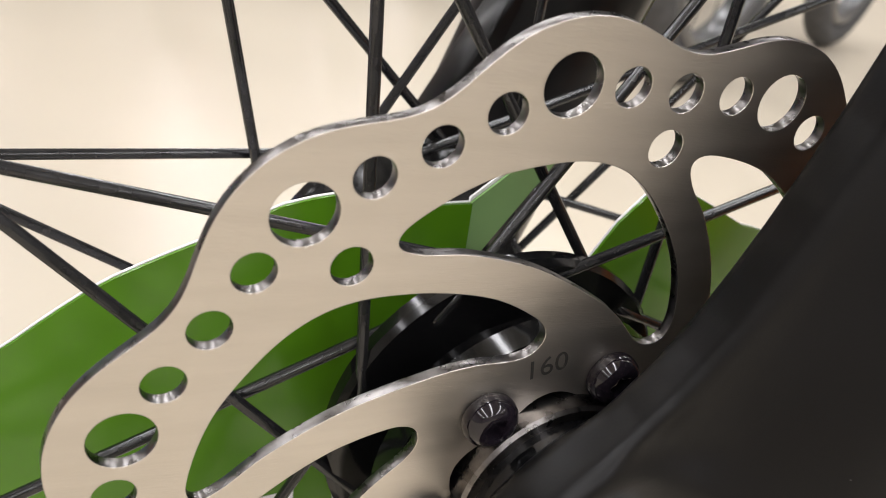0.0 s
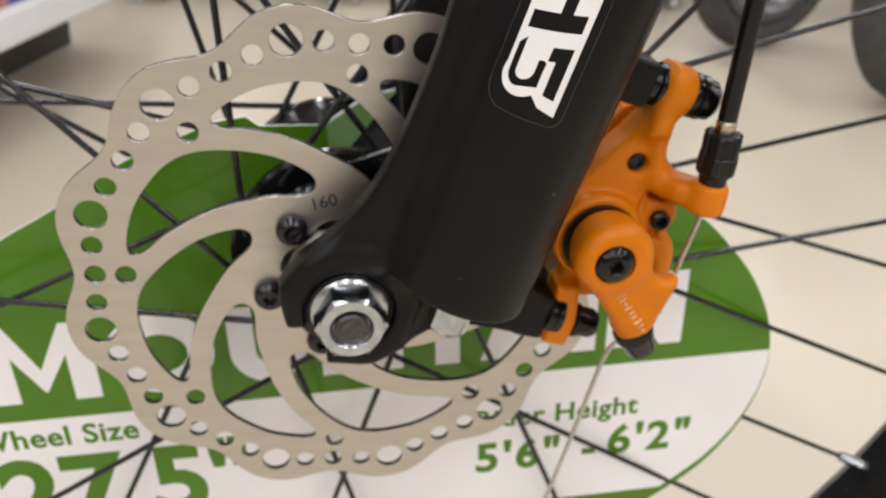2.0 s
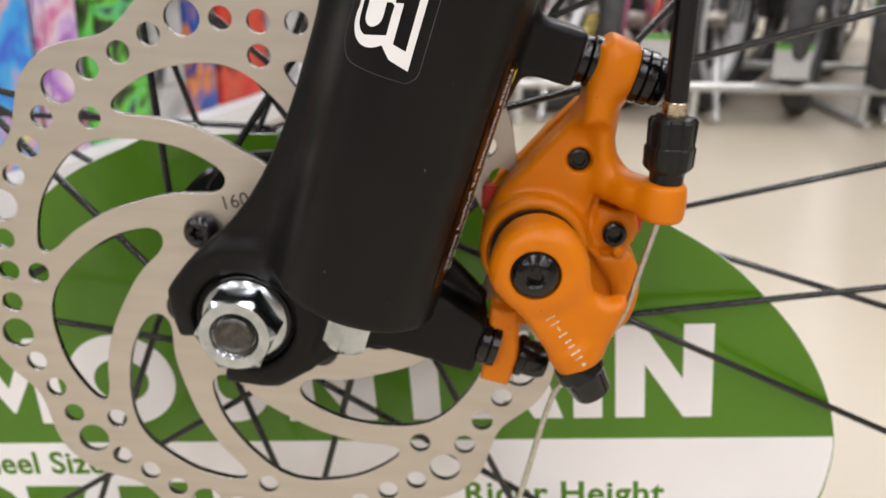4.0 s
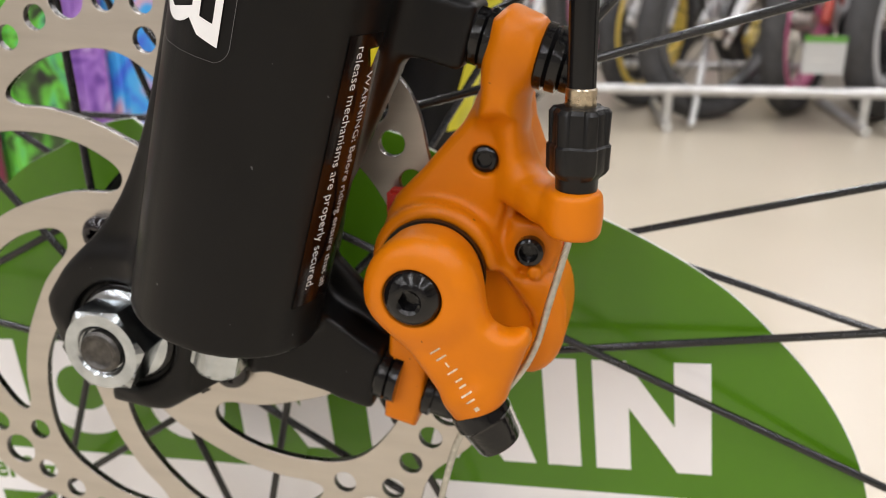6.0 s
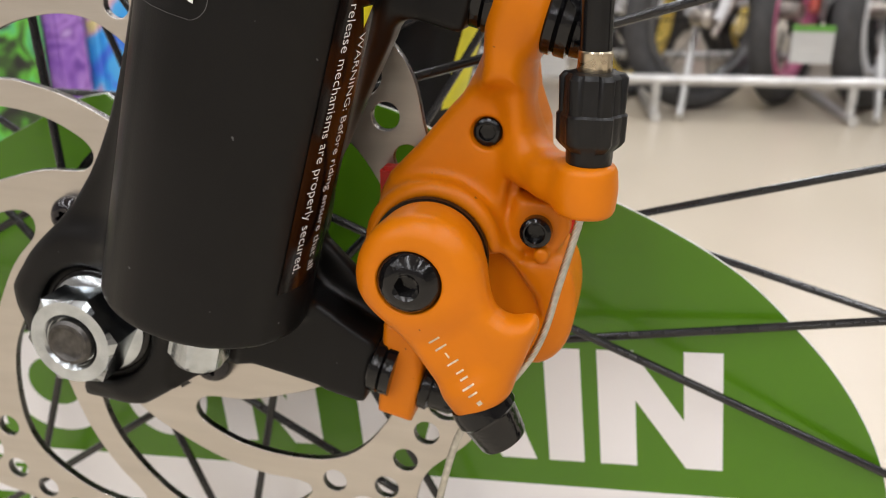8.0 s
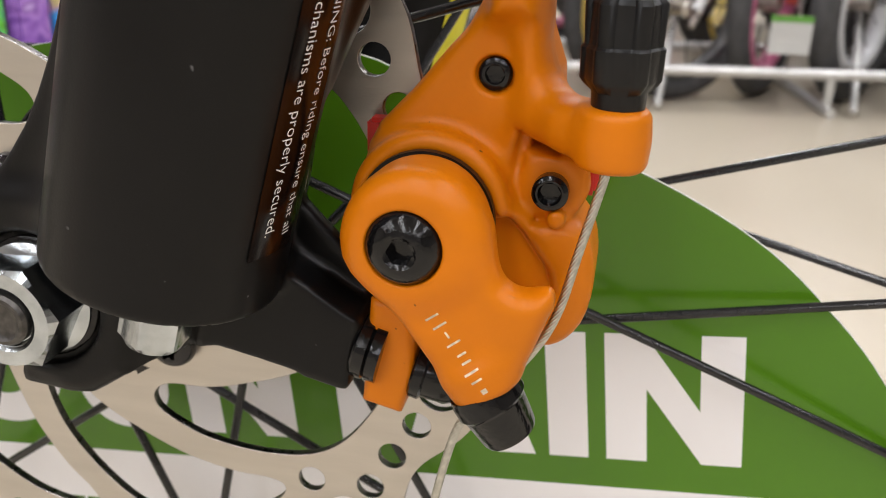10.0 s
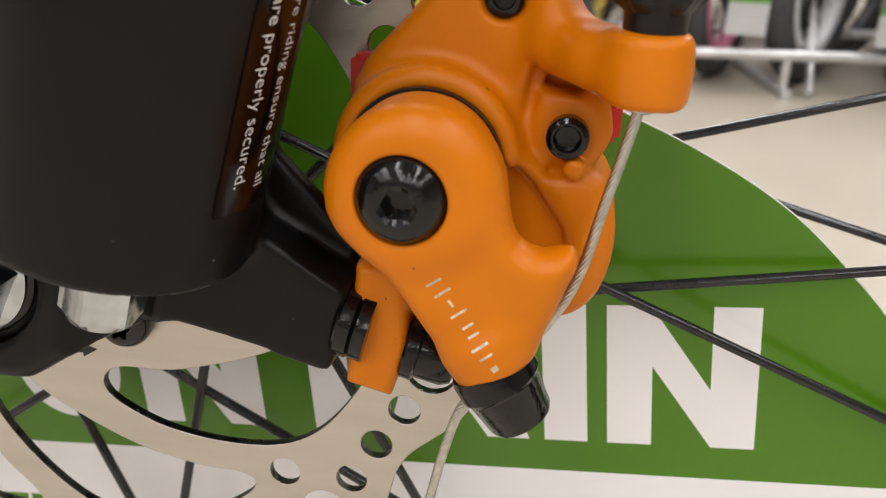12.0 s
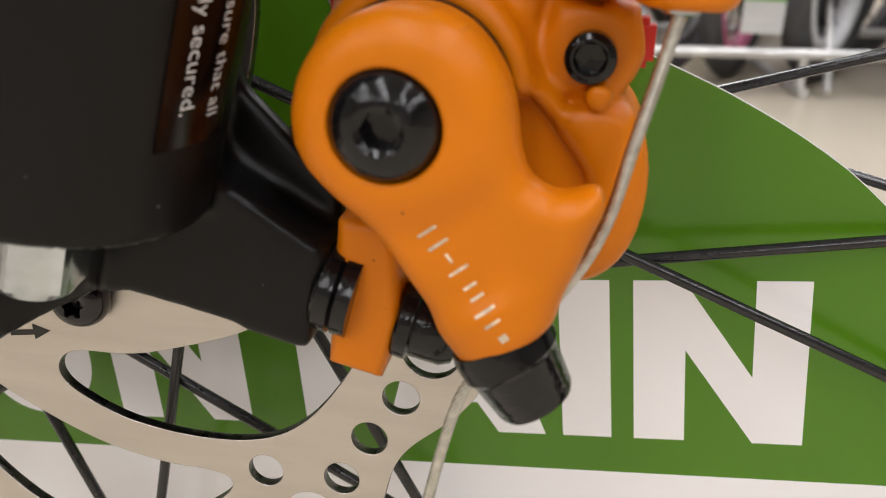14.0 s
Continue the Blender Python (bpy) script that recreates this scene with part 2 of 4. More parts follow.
def solid(field, lo, hi, h):
    """Surface nets over a grid, then drawn onto the field's zero."""
    ax = [np.arange(a, b + h, h) for a, b in zip(lo, hi)]
    grid = np.stack(np.meshgrid(*ax, indexing="ij"), -1)
    d = field(grid)
    n = np.array(d.shape) - 1
    pos = np.zeros((*n, 3))
    cnt = np.zeros(n)
    for axis in range(3):
        o1, o2 = [a for a in range(3) if a != axis]
        for i in (0, 1):
            for j in (0, 1):
                s0 = [slice(0, n[a]) for a in range(3)]
                s0[o1], s0[o2] = slice(i, n[o1] + i), slice(j, n[o2] + j)
                s1 = list(s0)
                s1[axis] = slice(1, n[axis] + 1)
                d0, d1 = d[tuple(s0)], d[tuple(s1)]
                cross = (d0 < 0) != (d1 < 0)
                t = np.where(cross, d0 / np.where(cross, d0 - d1, 1), 0)
                pos[..., axis] += t
                pos[..., o1] += np.where(cross, i, 0)
                pos[..., o2] += np.where(cross, j, 0)
                cnt += cross
    mask = cnt > 0
    index = np.full(n, -1)
    index[mask] = np.arange(mask.sum())
    cell = np.argwhere(mask)
    v = np.array(lo) + h * (cell + pos[mask] / cnt[mask][:, None])
    quads = []
    for axis in range(3):
        o1, o2 = (axis + 1) % 3, (axis + 2) % 3
        s0, s1 = [slice(1, n[a]) for a in range(3)], [slice(1, n[a]) for a in range(3)]
        s0[axis], s1[axis] = slice(0, n[axis]), slice(1, n[axis] + 1)
        a_in, b_in = d[tuple(s0)] < 0, d[tuple(s1)] < 0
        e = np.argwhere(a_in != b_in)
        up = a_in[a_in != b_in]
        base = e + 1
        base[:, axis] = e[:, axis]
        c = []
        for u, w in ((-1, -1), (0, -1), (0, 0), (-1, 0)):
            q = base.copy()
            q[:, o1] += u
            q[:, o2] += w
            c.append(index[q[:, 0], q[:, 1], q[:, 2]])
        c = np.stack(c, 1)
        c[~up] = c[~up][:, ::-1]
        quads.append(c)
    f = np.concatenate(quads)
    e = 0.05
    for _ in range(2):
        f0 = field(v)
        g = np.stack([field(v + np.eye(3)[k] * e) - f0 for k in range(3)], -1) / e
        g2 = np.maximum((g * g).sum(-1), 0.3)
        v = v - np.clip(f0 / g2, -h, h)[:, None] * g
    return from_arrays((v * 0.001).tolist(), f.tolist())


def rounded(pts, n=3):
    """A smooth closed outline through pts."""
    return [(q.x, q.y) for q in curve_points([(x, z, 0) for x, z in pts], n, True)]


# ---- the hall ----
def slab(name, lo, hi, material, label, category):
    bm = bmesh.new()
    bmesh.ops.create_cube(bm, size=1)
    for v in bm.verts:
        v.co = Vector([lo[k] if v.co[k] < 0 else hi[k] for k in range(3)])
    return tagged(part(name, bm, material), label, category, kind="structure")


slab("floor", (-7, -9, -0.1), (7, 11, 0), FLOOR, "polished cream shop floor with soft reflections", "floor")
slab("wall_north", (-7, 11, 0), (7, 11.15, 3.3), WALL, "plain pale grey shop wall behind the racks", "wall")
slab("wall_south", (-7, -9.15, 0), (7, -9, 3.3), WALL, "plain pale grey shop wall", "wall")
slab("wall_west", (-7.15, -9, 0), (-7, 11, 3.3), WALL, "plain pale grey shop wall", "wall")
slab("wall_east", (7, -9, 0), (7.15, 11, 3.3), WALL, "plain pale grey shop wall", "wall")
slab("ceiling", (-7.15, -9.15, 3.3), (7.15, 11.15, 3.4), CEILING, "white ceiling boards of the shop hall", "ceiling")
for lx in LAMP_ROWS:
    fx = thing("ceiling_light", "long white ceiling light fitting with tubes", "ceiling light", (lx, 0.8, 3.3), "ceiling light rows")
    bm = bmesh.new()
    bmesh.ops.create_cube(bm, size=1)
    for v in bm.verts:
        v.co = Vector((v.co.x * (0.30 if v.co.z > 0 else 0.22), v.co.y * 17.5, -0.05 + v.co.z * 0.1))
    part("housing", bm, SHELF_WHITE, fx)

# ---- brake rotor ----
TH = 74.0
ROTOR_Y = 0.0


def polar(r, a):
    return (r * 0.001 * math.cos(radians(a)), r * 0.001 * math.sin(radians(a)))


rotor = thing("brake_rotor", "brushed steel wave-edged brake rotor with drilled holes, bolted to the hub", "brake rotor")
rim_line = []
for k in range(360):
    c = math.cos(radians(12 * k))
    rim_line.append(polar(77.3 + 2.7 * c - 0.25 * math.cos(radians(24 * k)), TH + k))
outlines = [rim_line]
for k in range(12):
    outlines.append(circle(*polar(71.0, TH + 30 * k), 0.0043))
    for j, r in ((1, 69.6), (2, 68.8), (3, 69.6)):
        outlines.append(circle(*polar(r, TH + 30 * k + 7.5 * j), 0.0028, 24))
WINDOW = ((39.0, 58.8), (36.5, 60.6), (29, 61.2), (22, 61.0), (12, 59.6), (4, 56.5), (-5, 50.0), (-15.5, 42.4), (-24.5, 35.4), (-27.4, 31.4), (-24, 28.9), (-17, 28.9),
          (-6, 32.4), (3.7, 36.0), (19, 43.9), (30, 50.9), (37, 55.6))
for k in range(8):
    base = TH + 15 + 45 * k
    outlines.append(circle(*polar(60.7, base), 0.0028, 24))
    outlines.append([p[:2] for p in curve_points([(*polar(r, base + a), 0) for a, r in WINDOW], 6, True)])
# bore with scallops between the six bolts
outlines.append([polar(17.6 + 1.2 * math.cos(radians(6 * k)), TH + 30 + k) for k in range(0, 360, 3)])
disc = part("disc", plate(outlines, 0.0018, Matrix.Translation((0, ROTOR_Y + 0.0018, 0)), 0.00014), STEEL, rotor)
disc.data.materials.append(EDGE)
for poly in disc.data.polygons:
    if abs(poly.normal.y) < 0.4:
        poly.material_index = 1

for k in range(6):
    x, z = polar(22.0, TH + 60 * k)
    star = lambda i, a: 1.0 if i < 7 else 0.86 + 0.14 * math.cos(6 * a)
    head = lathe([(0.0041, 0), (0.0045, 0.0005), (0.0046, 0.0014), (0.0044, 0.0024), (0.0038, 0.0034), (0.0029, 0.0040), (0.0023, 0.0041), (0.0021, 0.0039), (0.0019, 0.0018), (0.0001, 0.0015)],
                 axes((x, ROTOR_Y, z), (x, ROTOR_Y - 1, z)), 30, star)
    part("rotor_bolt", head, GUNMETAL, rotor, "blackened torx bolt")
a160 = TH + 30
x, z = polar(23.2, a160)
part("size_mark", text_mesh("160", 0.0052, Matrix.Translation((x, ROTOR_Y - 0.00002, z)) @ Matrix.Rotation(radians(90 - a160), 4, "Y") @ Matrix.Translation((-0.0046, 0, 0)) @ UPRIGHT, 0.00003), INK, rotor, "etched number")
part("direction_mark", plate([[(0.0015, -0.0234), (0.0055, -0.0229), (0.0055, -0.0219), (0.0085, -0.0228), (0.0057, -0.0246), (0.0056, -0.0238), (0.0015, -0.0244)]],
                             0.00003, Matrix.Translation((0, ROTOR_Y - 0.00002, 0))), INK, rotor, "etched arrow")

# ---- front wheel ----
wheel = thing("front_wheel", "black spoked mountain bike front wheel standing on the shop floor", "wheel")
RIM_Y, RIM_R = 0.039, 0.268


def ring(profile, seg=96):
    """Turns (radius, y) pairs, a closed section, round the axle."""
    v, f, n = [], [], len(profile)
    for k in range(seg):
        a = 2 * math.pi * k / seg
        for r, y in profile:
            v.append((r * math.cos(a), y, r * math.sin(a)))
    for k in range(seg):
        k2 = (k + 1) % seg
        for i in range(n):
            j = (i + 1) % n
            f.append((k * n + i, k * n + j, k2 * n + j, k2 * n + i))
    me = from_arrays(v, f)
    me.set_sharp_from_angle(angle=0.7)
    return me


part("rim", ring([(0.268, RIM_Y - 0.006), (0.268, RIM_Y + 0.006), (0.274, RIM_Y + 0.013), (0.288, RIM_Y + 0.015), (0.290, RIM_Y + 0.012), (0.282, RIM_Y),
                  (0.290, RIM_Y - 0.012), (0.288, RIM_Y - 0.015), (0.274, RIM_Y - 0.013)]), BLACK_PAINT, wheel, "matt black rim")
tyre_profile = [(0.284, RIM_Y - 0.011)]
for k in range(13):
    tyre_profile.append((0.3135 + 0.0265 * math.cos(radians(-118 + k * 236 / 12)), RIM_Y + 0.0265 * math.sin(radians(-118 + k * 236 / 12))))
tyre_profile.append((0.284, RIM_Y + 0.011))
part("tyre", ring(tyre_profile, 120), RUBBER, wheel, "black rubber tyre")
hub_y = axes((0, 0, 0), (0, 1, 0))
part("hub_shell", lathe([(0.0285, 0.0021), (0.0285, 0.007), (0.0225, 0.008), (0.0225, 0.0145), (0.0320, 0.0155), (0.0330, 0.0165), (0.0330, 0.0188), (0.0315, 0.0198), (0.021, 0.022),
                         (0.0165, 0.027), (0.0155, 0.040), (0.0165, 0.058), (0.022, 0.0625), (0.0300, 0.0645), (0.0310, 0.0655), (0.0310, 0.068), (0.0295, 0.069), (0.016, 0.072), (0.012, 0.079)], hub_y, 64), HUB_BLACK, wheel, "glossy black hub shell with wide flanges")
part("hub_cap", lathe([(0.0155, -0.0105), (0.0165, -0.0100), (0.0165, -0.0065), (0.0150, -0.0060), (0.0150, -0.0033)], hub_y, 48), HUB_BLACK, wheel, "black dust cap and locknut")
part("hub_collar", lathe([(0.0140, -0.0034), (0.0168, -0.0034), (0.0174, -0.0028), (0.0174, 0.002)], hub_y, 48), EDGE, wheel, "dark steel collar at the rotor seat")
part("axle", lathe([(0.0020, -0.0280), (0.0030, -0.0281), (0.0036, -0.0286), (0.0042, -0.0285), (0.0047, -0.0279), (0.0047, 0.098), (0.0045, 0.0985)], hub_y, 24), THREAD, wheel, "dark threaded axle")


def spoke(a_rim, kind, side):
    """kind +1 or -1: to which side of the axle it leaves the flange. side 0: flange by the rotor, 1: far flange."""
    y_hub = 0.0177 if side == 0 else 0.0668
    out = -1 if kind > 0 else 1
    rim = Vector((RIM_R * math.cos(radians(a_rim)), RIM_Y + (-0.001 if side == 0 else 0.001), RIM_R * math.sin(radians(a_rim))))
    a_hub = a_rim + kind * (69.3 if side == 0 else 63.6)
    rf = 0.0285
    yo = y_hub + 0.0022 * out
    hub = Vector((rf * math.cos(radians(a_hub)), yo, rf * math.sin(radians(a_hub))))
    d = (rim - hub).normalized()
    inner = hub + Vector((0, -0.0045 * out, 0))
    pts = [inner, hub + Vector((0, -0.0010 * out, 0)), hub + d * 0.0016, hub + d * 0.006, rim - d * 0.02, rim]
    s = part("spoke", sweep(pts, 0.00102, 8), SPOKE, wheel)
    nip = part("nipple", lathe([(0.0019, -0.014), (0.0021, -0.0135), (0.0021, -0.005), (0.0026, -0.004), (0.0026, 0.002)], axes(rim, rim + d), 6), ZINC, wheel, "silver spoke nipple")
    return s


for k in range(9):
    spoke(2.7 + 40 * k, -1, 0)
    spoke(22.4 + 40 * k, 1, 0)
    spoke(12.6 + 40 * k, -1, 1)
    spoke(32.5 + 40 * k, 1, 1)

# ---- axle nut with washer ----
nut = thing("axle_nut", "shiny zinc hex axle nut with flange washer on the dropout", "nut")


def hex_nut(y_back, y_front, across, cap_r):
    r = across / 2 / math.cos(math.pi / 6)
    shape = lambda i, a: hexagon(a) if i in (1, 2, 3) else 1.0
    h = y_back - y_front
    return lathe([(r * 0.93, 0), (r, 0.0006), (r, h * 0.5), (r, h - 0.0009), (r * 0.85, h), (cap_r * 1.16, h), (cap_r * 1.04, h - 0.0006), (cap_r, h - 0.0007), (cap_r * 0.95, h - 0.0016)],
                 axes((0, y_back, 0), (0, y_front, 0)) @ Matrix.Rotation(radians(3), 4, "Z"), 48, shape, 0.25)


part("nut_body", hex_nut(-0.0190, -0.0278, 0.0172, 0.0051), ZINC, nut, "zinc hex nut")
part("washer", lathe([(0.0098, 0), (0.0105, 0.0004), (0.0105, 0.0012), (0.0092, 0.0022), (0.006, 0.0024)], axes((0, -0.0180, 0), (0, -1, 0)), 48), ZINC, nut, "serrated flange washer")
part("lock_ring", lathe([(0.0113, 0), (0.0113, 0.0010), (0.0106, 0.0014), (0.006, 0.0014)], axes((0, -0.0172, 0), (0, -1, 0)), 48), BLACK_GLOSS, nut, "black ring under the washer")

# ---- fork ----
fork = thing("suspension_fork", "matt black suspension fork leg with cast dropout and brake mounts", "fork")
LEG_Y = -23.7
U = np.array([0.97, 0.0, -0.25])          # direction of the brake mount bolts
TOP_M, LOW_M = np.array([75.6, -10.8, 65.3]), np.array([56.7, -11.8, -4.6])


def leg_x(z):
    return 25.0 + 0.27 * z


WEB = rounded([(-17.0, 3), (-14.4, 10), (-8.5, 18), (2, 31), (11, 48), (19, 72), (26, 98), (40, 98), (38, 40), (30, -2), (14, -13), (4, -17)])


def lower_leg(p):
    d = d_cyl(p, (leg_x(11.2), LEG_Y, 11.2), (leg_x(175), LEG_Y, 175), 18.6, 1.4, 18.9)
    eye = d_cyl(p, (0, -18.6, 0.6), (0, -9.6, 0.6), 17.7, 1.2)
    web = d_poly(p, WEB, -18.5, -9.8, 2.0)
    web2 = d_poly(p, [(-6, -17.6), (6, -17.0), (14, -13.6), (25, -7.2), (33, -5.4), (40, -6.8), (55.9, -10.4), (58.2, 2.4), (46, 10.0), (41, 15.5), (30, 16), (6, 10)], -18.4, -7.5, 0.9)
    rib = d_poly(p, [(42, 28), (46.6, 18.5), (58.4, 6.4), (57.8, 0), (43, 8), (35, 24)], -10.2, -6.4, 1.0)
    web2 = smin(web2, rib, 1.5)
    d = smin(smin(d, smin(eye, web, 6.0), 13.0), web2, 2.0)
    low = d_box(p, LOW_M - U * 3.6, (3.6, 5.6, 6.4), -14.5, 0.8)
    top = d_box(p, TOP_M - U * 12, (12.2, 6.2, 6.0), -14.5, 1.2)
    top2 = d_poly(p, [(53, 40), (62, 58), (64, 70), (68, 84), (50, 96)], -17, -9, 2.5)
    d = smin(smin(d, low, 2.5), smin(top, top2, 5.0), 4.0)
    face = d_cyl(p, (0, -23, 0), (0, -17.2, 0), 12.6, 0.6)
    d = smax(d, -face, 1.0)
    slot = d_poly(p, [(-3.4, 3.4), (-8.8, -4.4), (-14.5, -5.6), (-24, -7), (-24, -26), (-7.2, -26), (-5.6, -14.5), (3.4, -3.4)], -30, 2, 0.6)
    d = smax(d, -slot, 1.2)
    notch = d_cyl(p, (leg_x(-14), -23, -14), (leg_x(9), -23, 9), 7.4, 1.0)
    return smax(d, -notch, 1.0)


part("lower_leg", solid(lower_leg, (-22, -48, -22), (98, 4, 174), 0.9), BLACK_PAINT, fork)
far_leg = thing("fork_leg", "matt black far leg of the fork behind the wheel", "fork leg")
far_y = 0.090
part("tube", lathe([(0.0150, -0.006), (0.0185, -0.002), (0.0190, 0.003), (0.0192, 0.175), (0.0192, 0.36)],
                   axes((leg_x(0) * 0.001, far_y, 0.0), (leg_x(100) * 0.001, far_y, 0.1)), 48), BLACK_PAINT, far_leg)
part("dropout", plate([circle(0, 0, 0.0176)[4:20] + [(0.02, -0.012), (0.04, 0.0), (0.042, 0.05), (0.026, 0.07), (0.008, 0.03)]], 0.01, Matrix.Translation((0, 0.090, 0)), 0.001), BLACK_PAINT, far_leg)
v, f = [], []
for i in range(13):
    z = 0.026 + 0.062 * i / 12
    for j in range(7):
        u, r = radians(52 + 5 * j), 0.0194
        v.append((leg_x(z * 1000) * 0.001 + 1.034 * r * math.sin(u), far_y - r * math.cos(u), z))
for i in range(12):
    for j in range(6):
        f.append((i * 7 + j, i * 7 + j + 1, i * 7 + j + 8, i * 7 + j + 7))
part("label", from_arrays(v, f), YELLOW, far_leg, "yellow warning sticker")
part("upper_tube", lathe([(0.0189, 0.176), (0.0189, 0.36)], axes((leg_x(0) * 0.001, LEG_Y * 0.001, 0.0), (leg_x(100) * 0.001, LEG_Y * 0.001, 0.1)), 48), BLACK_PAINT, fork)
# bolt under the leg
foot_x = leg_x(4.0) * 0.001
part("foot_bolt", lathe([(0.0026, -0.0026), (0.0046, -0.0023), (0.0057, -0.0012), (0.0057, 0.016)], axes((foot_x, -0.0250, 0.0005), (foot_x + 0.0027, -0.0250, 0.0105)), 48,
                        lambda i, a: hexagon(a) if i > 1 else 1.0, 0.4), ZINC, fork, "zinc hex bolt under the leg")


def on_leg(u, z):
    """A place on the leg's skin: angle u in degrees from the front towards +x, height z in metres."""
    r = 0.0186 + 0.0003 * (z - 0.0138) / 0.161 + 0.00022
    return Vector((leg_x(z * 1000) * 0.001 + 1.034 * r * math.sin(radians(u)), LEG_Y * 0.001 - r * math.cos(radians(u)), z))


def wrap_on_leg(me, u0, z0, along=True):
    """Wraps a flat mesh (x along the leg downwards, y round it) on the leg."""
    for v in me.vertices:
        s, w = v.co.x, v.co.y
        z = z0 - s * 0.968
        r = 0.0187
        v.co = on_leg(u0 + math.degrees(w / r), z) + (on_leg(u0, z) - Vector((leg_x(z * 1000) * 0.001, LEG_Y * 0.001, z))).normalized() * v.co.z
    return me


def strip(x0, x1, y0, y1, nx=24, ny=8, z=0.0):
    v = [(x0 + (x1 - x0) * i / nx, y0 + (y1 - y0) * j / ny, z) for i in range(nx + 1) for j in range(ny + 1)]
    f = [(i * (ny + 1) + j, i * (ny + 1) + j + 1, (i + 1) * (ny + 1) + j + 1, (i + 1) * (ny + 1) + j) for i in range(nx) for j in range(ny)]
    return from_arrays(v, f)


part("warning_label", wrap_on_leg(strip(0.0020, 0.0535, -0.0045, 0.0056), 74.0, 0.0690), LABEL, fork, "glossy dark warning label wrapped on the leg")
for body, w, s0, s1 in (("WARNING: Before riding ensure that all", 0.0018, 0.0088, 0.0508), ("release mechanisms are properly secured.", -0.0023, 0.0038, 0.0500)):
    me = text_mesh(body, 0.0027, Matrix(), 0.00002, -0.000025)
    far = max(v.co.x for v in me.vertices)
    me.transform(Matrix.Translation((s0, w, 0.00010)) @ Matrix.Diagonal(((s1 - s0) / far, 1, 1, 1)))
    part("label_text", wrap_on_leg(me, 74.0, 0.0690), DECAL, fork, "white lettering")
tri = plate([[(0.0010 * k / 3 * 3.4, 0.0015 * k / 3) for k in range(4)] + [(0.0034 - 0.0034 * k / 3, 0.0015 + 0.0015 * k / 3) for k in range(1, 4)] + [(0, 0.0030 - 0.0006 * k) for k in range(1, 5)]], 0.00004, Matrix.Translation((0.0046, 0.0008, 0.00020)), 0, False)
part("warning_triangle", wrap_on_leg(tri, 74.0, 0.0690), YELLOW, fork, "yellow warning triangle")


# emblem on the leg: an outlined plain shape with slots, no letters
def bar_outline(pts, n=4):
    out = []
    for i in range(len(pts)):
        a, b = Vector(pts[i - 1]), Vector(pts[i])
        for k in range(n):
            out.append(a.lerp(b, k / n))
    return out


def arc(cx, cy, r, a0, a1, n=12):
    return [(cx + r * math.cos(radians(a0 + (a1 - a0) * k / n)), cy + r * math.sin(radians(a0 + (a1 - a0) * k / n))) for k in range(n + 1)]


emblem = [bar_outline(o, 3) for o in (
    [(-0.001, 0.0072), (0.0010, 0.0030)] + arc(0.0085, -0.0020, 0.0056, 150, 290) + [(0.026, -0.0072), (0.046, -0.0072), (0.046, 0.0072)],
    [(0.0028, 0.0058), (0.0040, 0.0030), (0.0118, 0.0030), (0.0118, -0.0005), (0.0090, -0.0005)] + arc(0.0090, -0.0026, 0.0021, 90, 270, 8) + [(0.0165, -0.0047), (0.0150, -0.0062), (0.0086, -0.0062)] + arc(0.0086, -0.0026, 0.0036, 270, 200, 6) + [(0.0056, 0.0012), (0.0094, 0.0012), (0.0150, 0.0014), (0.0150, 0.0058)],
    [(0.0185, -0.0058), (0.0225, -0.0058), (0.0225, 0.0000), (0.0265, 0.0000), (0.0265, 0.0026), (0.0225, 0.0026), (0.0225, 0.0058), (0.0185, 0.0058)],
    [(0.0290, -0.0058), (0.0325, -0.0058), (0.0325, 0.0058), (0.0290, 0.0058)],
    [(0.0350, -0.0030), (0.0440, -0.0030), (0.0440, 0.0030), (0.0350, 0.0030)])]
me = plate(emblem, 0.00004, None, 0, False)
me.transform(Matrix.Diagonal((-1, 1, 1, 1)))
me.flip_normals()
part("emblem", wrap_on_leg(me, -27, 0.0668), DECAL, fork, "white outlined emblem")

edge_line = arc(-0.001, 0.0070, 0.0024, 90, 180, 6) + arc(0.006, -0.0030, 0.0070, 190, 270, 8) + [(0.03, -0.0098), (0.05, -0.0098), (0.05, 0.0094)]
inner_line = [(0.024 + (x - 0.024) * 0.997, -0.0004 + (y + 0.0004) * 0.991) for x, y in edge_line]
me = plate([bar_outline(edge_line, 3), bar_outline(inner_line, 3)], 0.00003, None, 0, False)
me.transform(Matrix.Diagonal((-1, 1, 1, 1)))
me.flip_normals()
part("sticker_edge", wrap_on_leg(me, -27, 0.0668), STICKER, fork, "fine pale edge of the clear sticker")

# ---- wheel sign ----
sign = thing("wheel_sign", "green and white oval cardboard sign slotted behind the spokes", "sign", (0.0154, 0.0348, AZ - 0.0617))
sign.rotation_euler = (0, radians(-5.9), radians(-1.5))
sign.scale = (1.008, 1, 1.029)
A_S, B_S, CX, CZ = 0.149, 0.102, -0.003, -0.001
# the cut is a little off a true oval: angle and scale
CUT = ((-180, 1.02), (-130, 1.03), (-60, 1.03), (-30, 1.05), (-24, 1.058), (-17, 1.055), (-10, 1.045), (-3, 1.034), (2, 1.018), (9, 0.993), (17, 0.966), (23, 0.955), (30, 0.936),
       (36, 0.922), (45, 0.91), (55, 0.905), (65, 0.945), (70, 0.955), (80, 0.975), (95, 0.965), (105, 0.985), (112, 0.995), (120, 0.975), (129, 0.968), (138, 0.942), (144, 0.948), (150, 0.968), (156, 0.995), (170, 1.01), (180, 1.02))


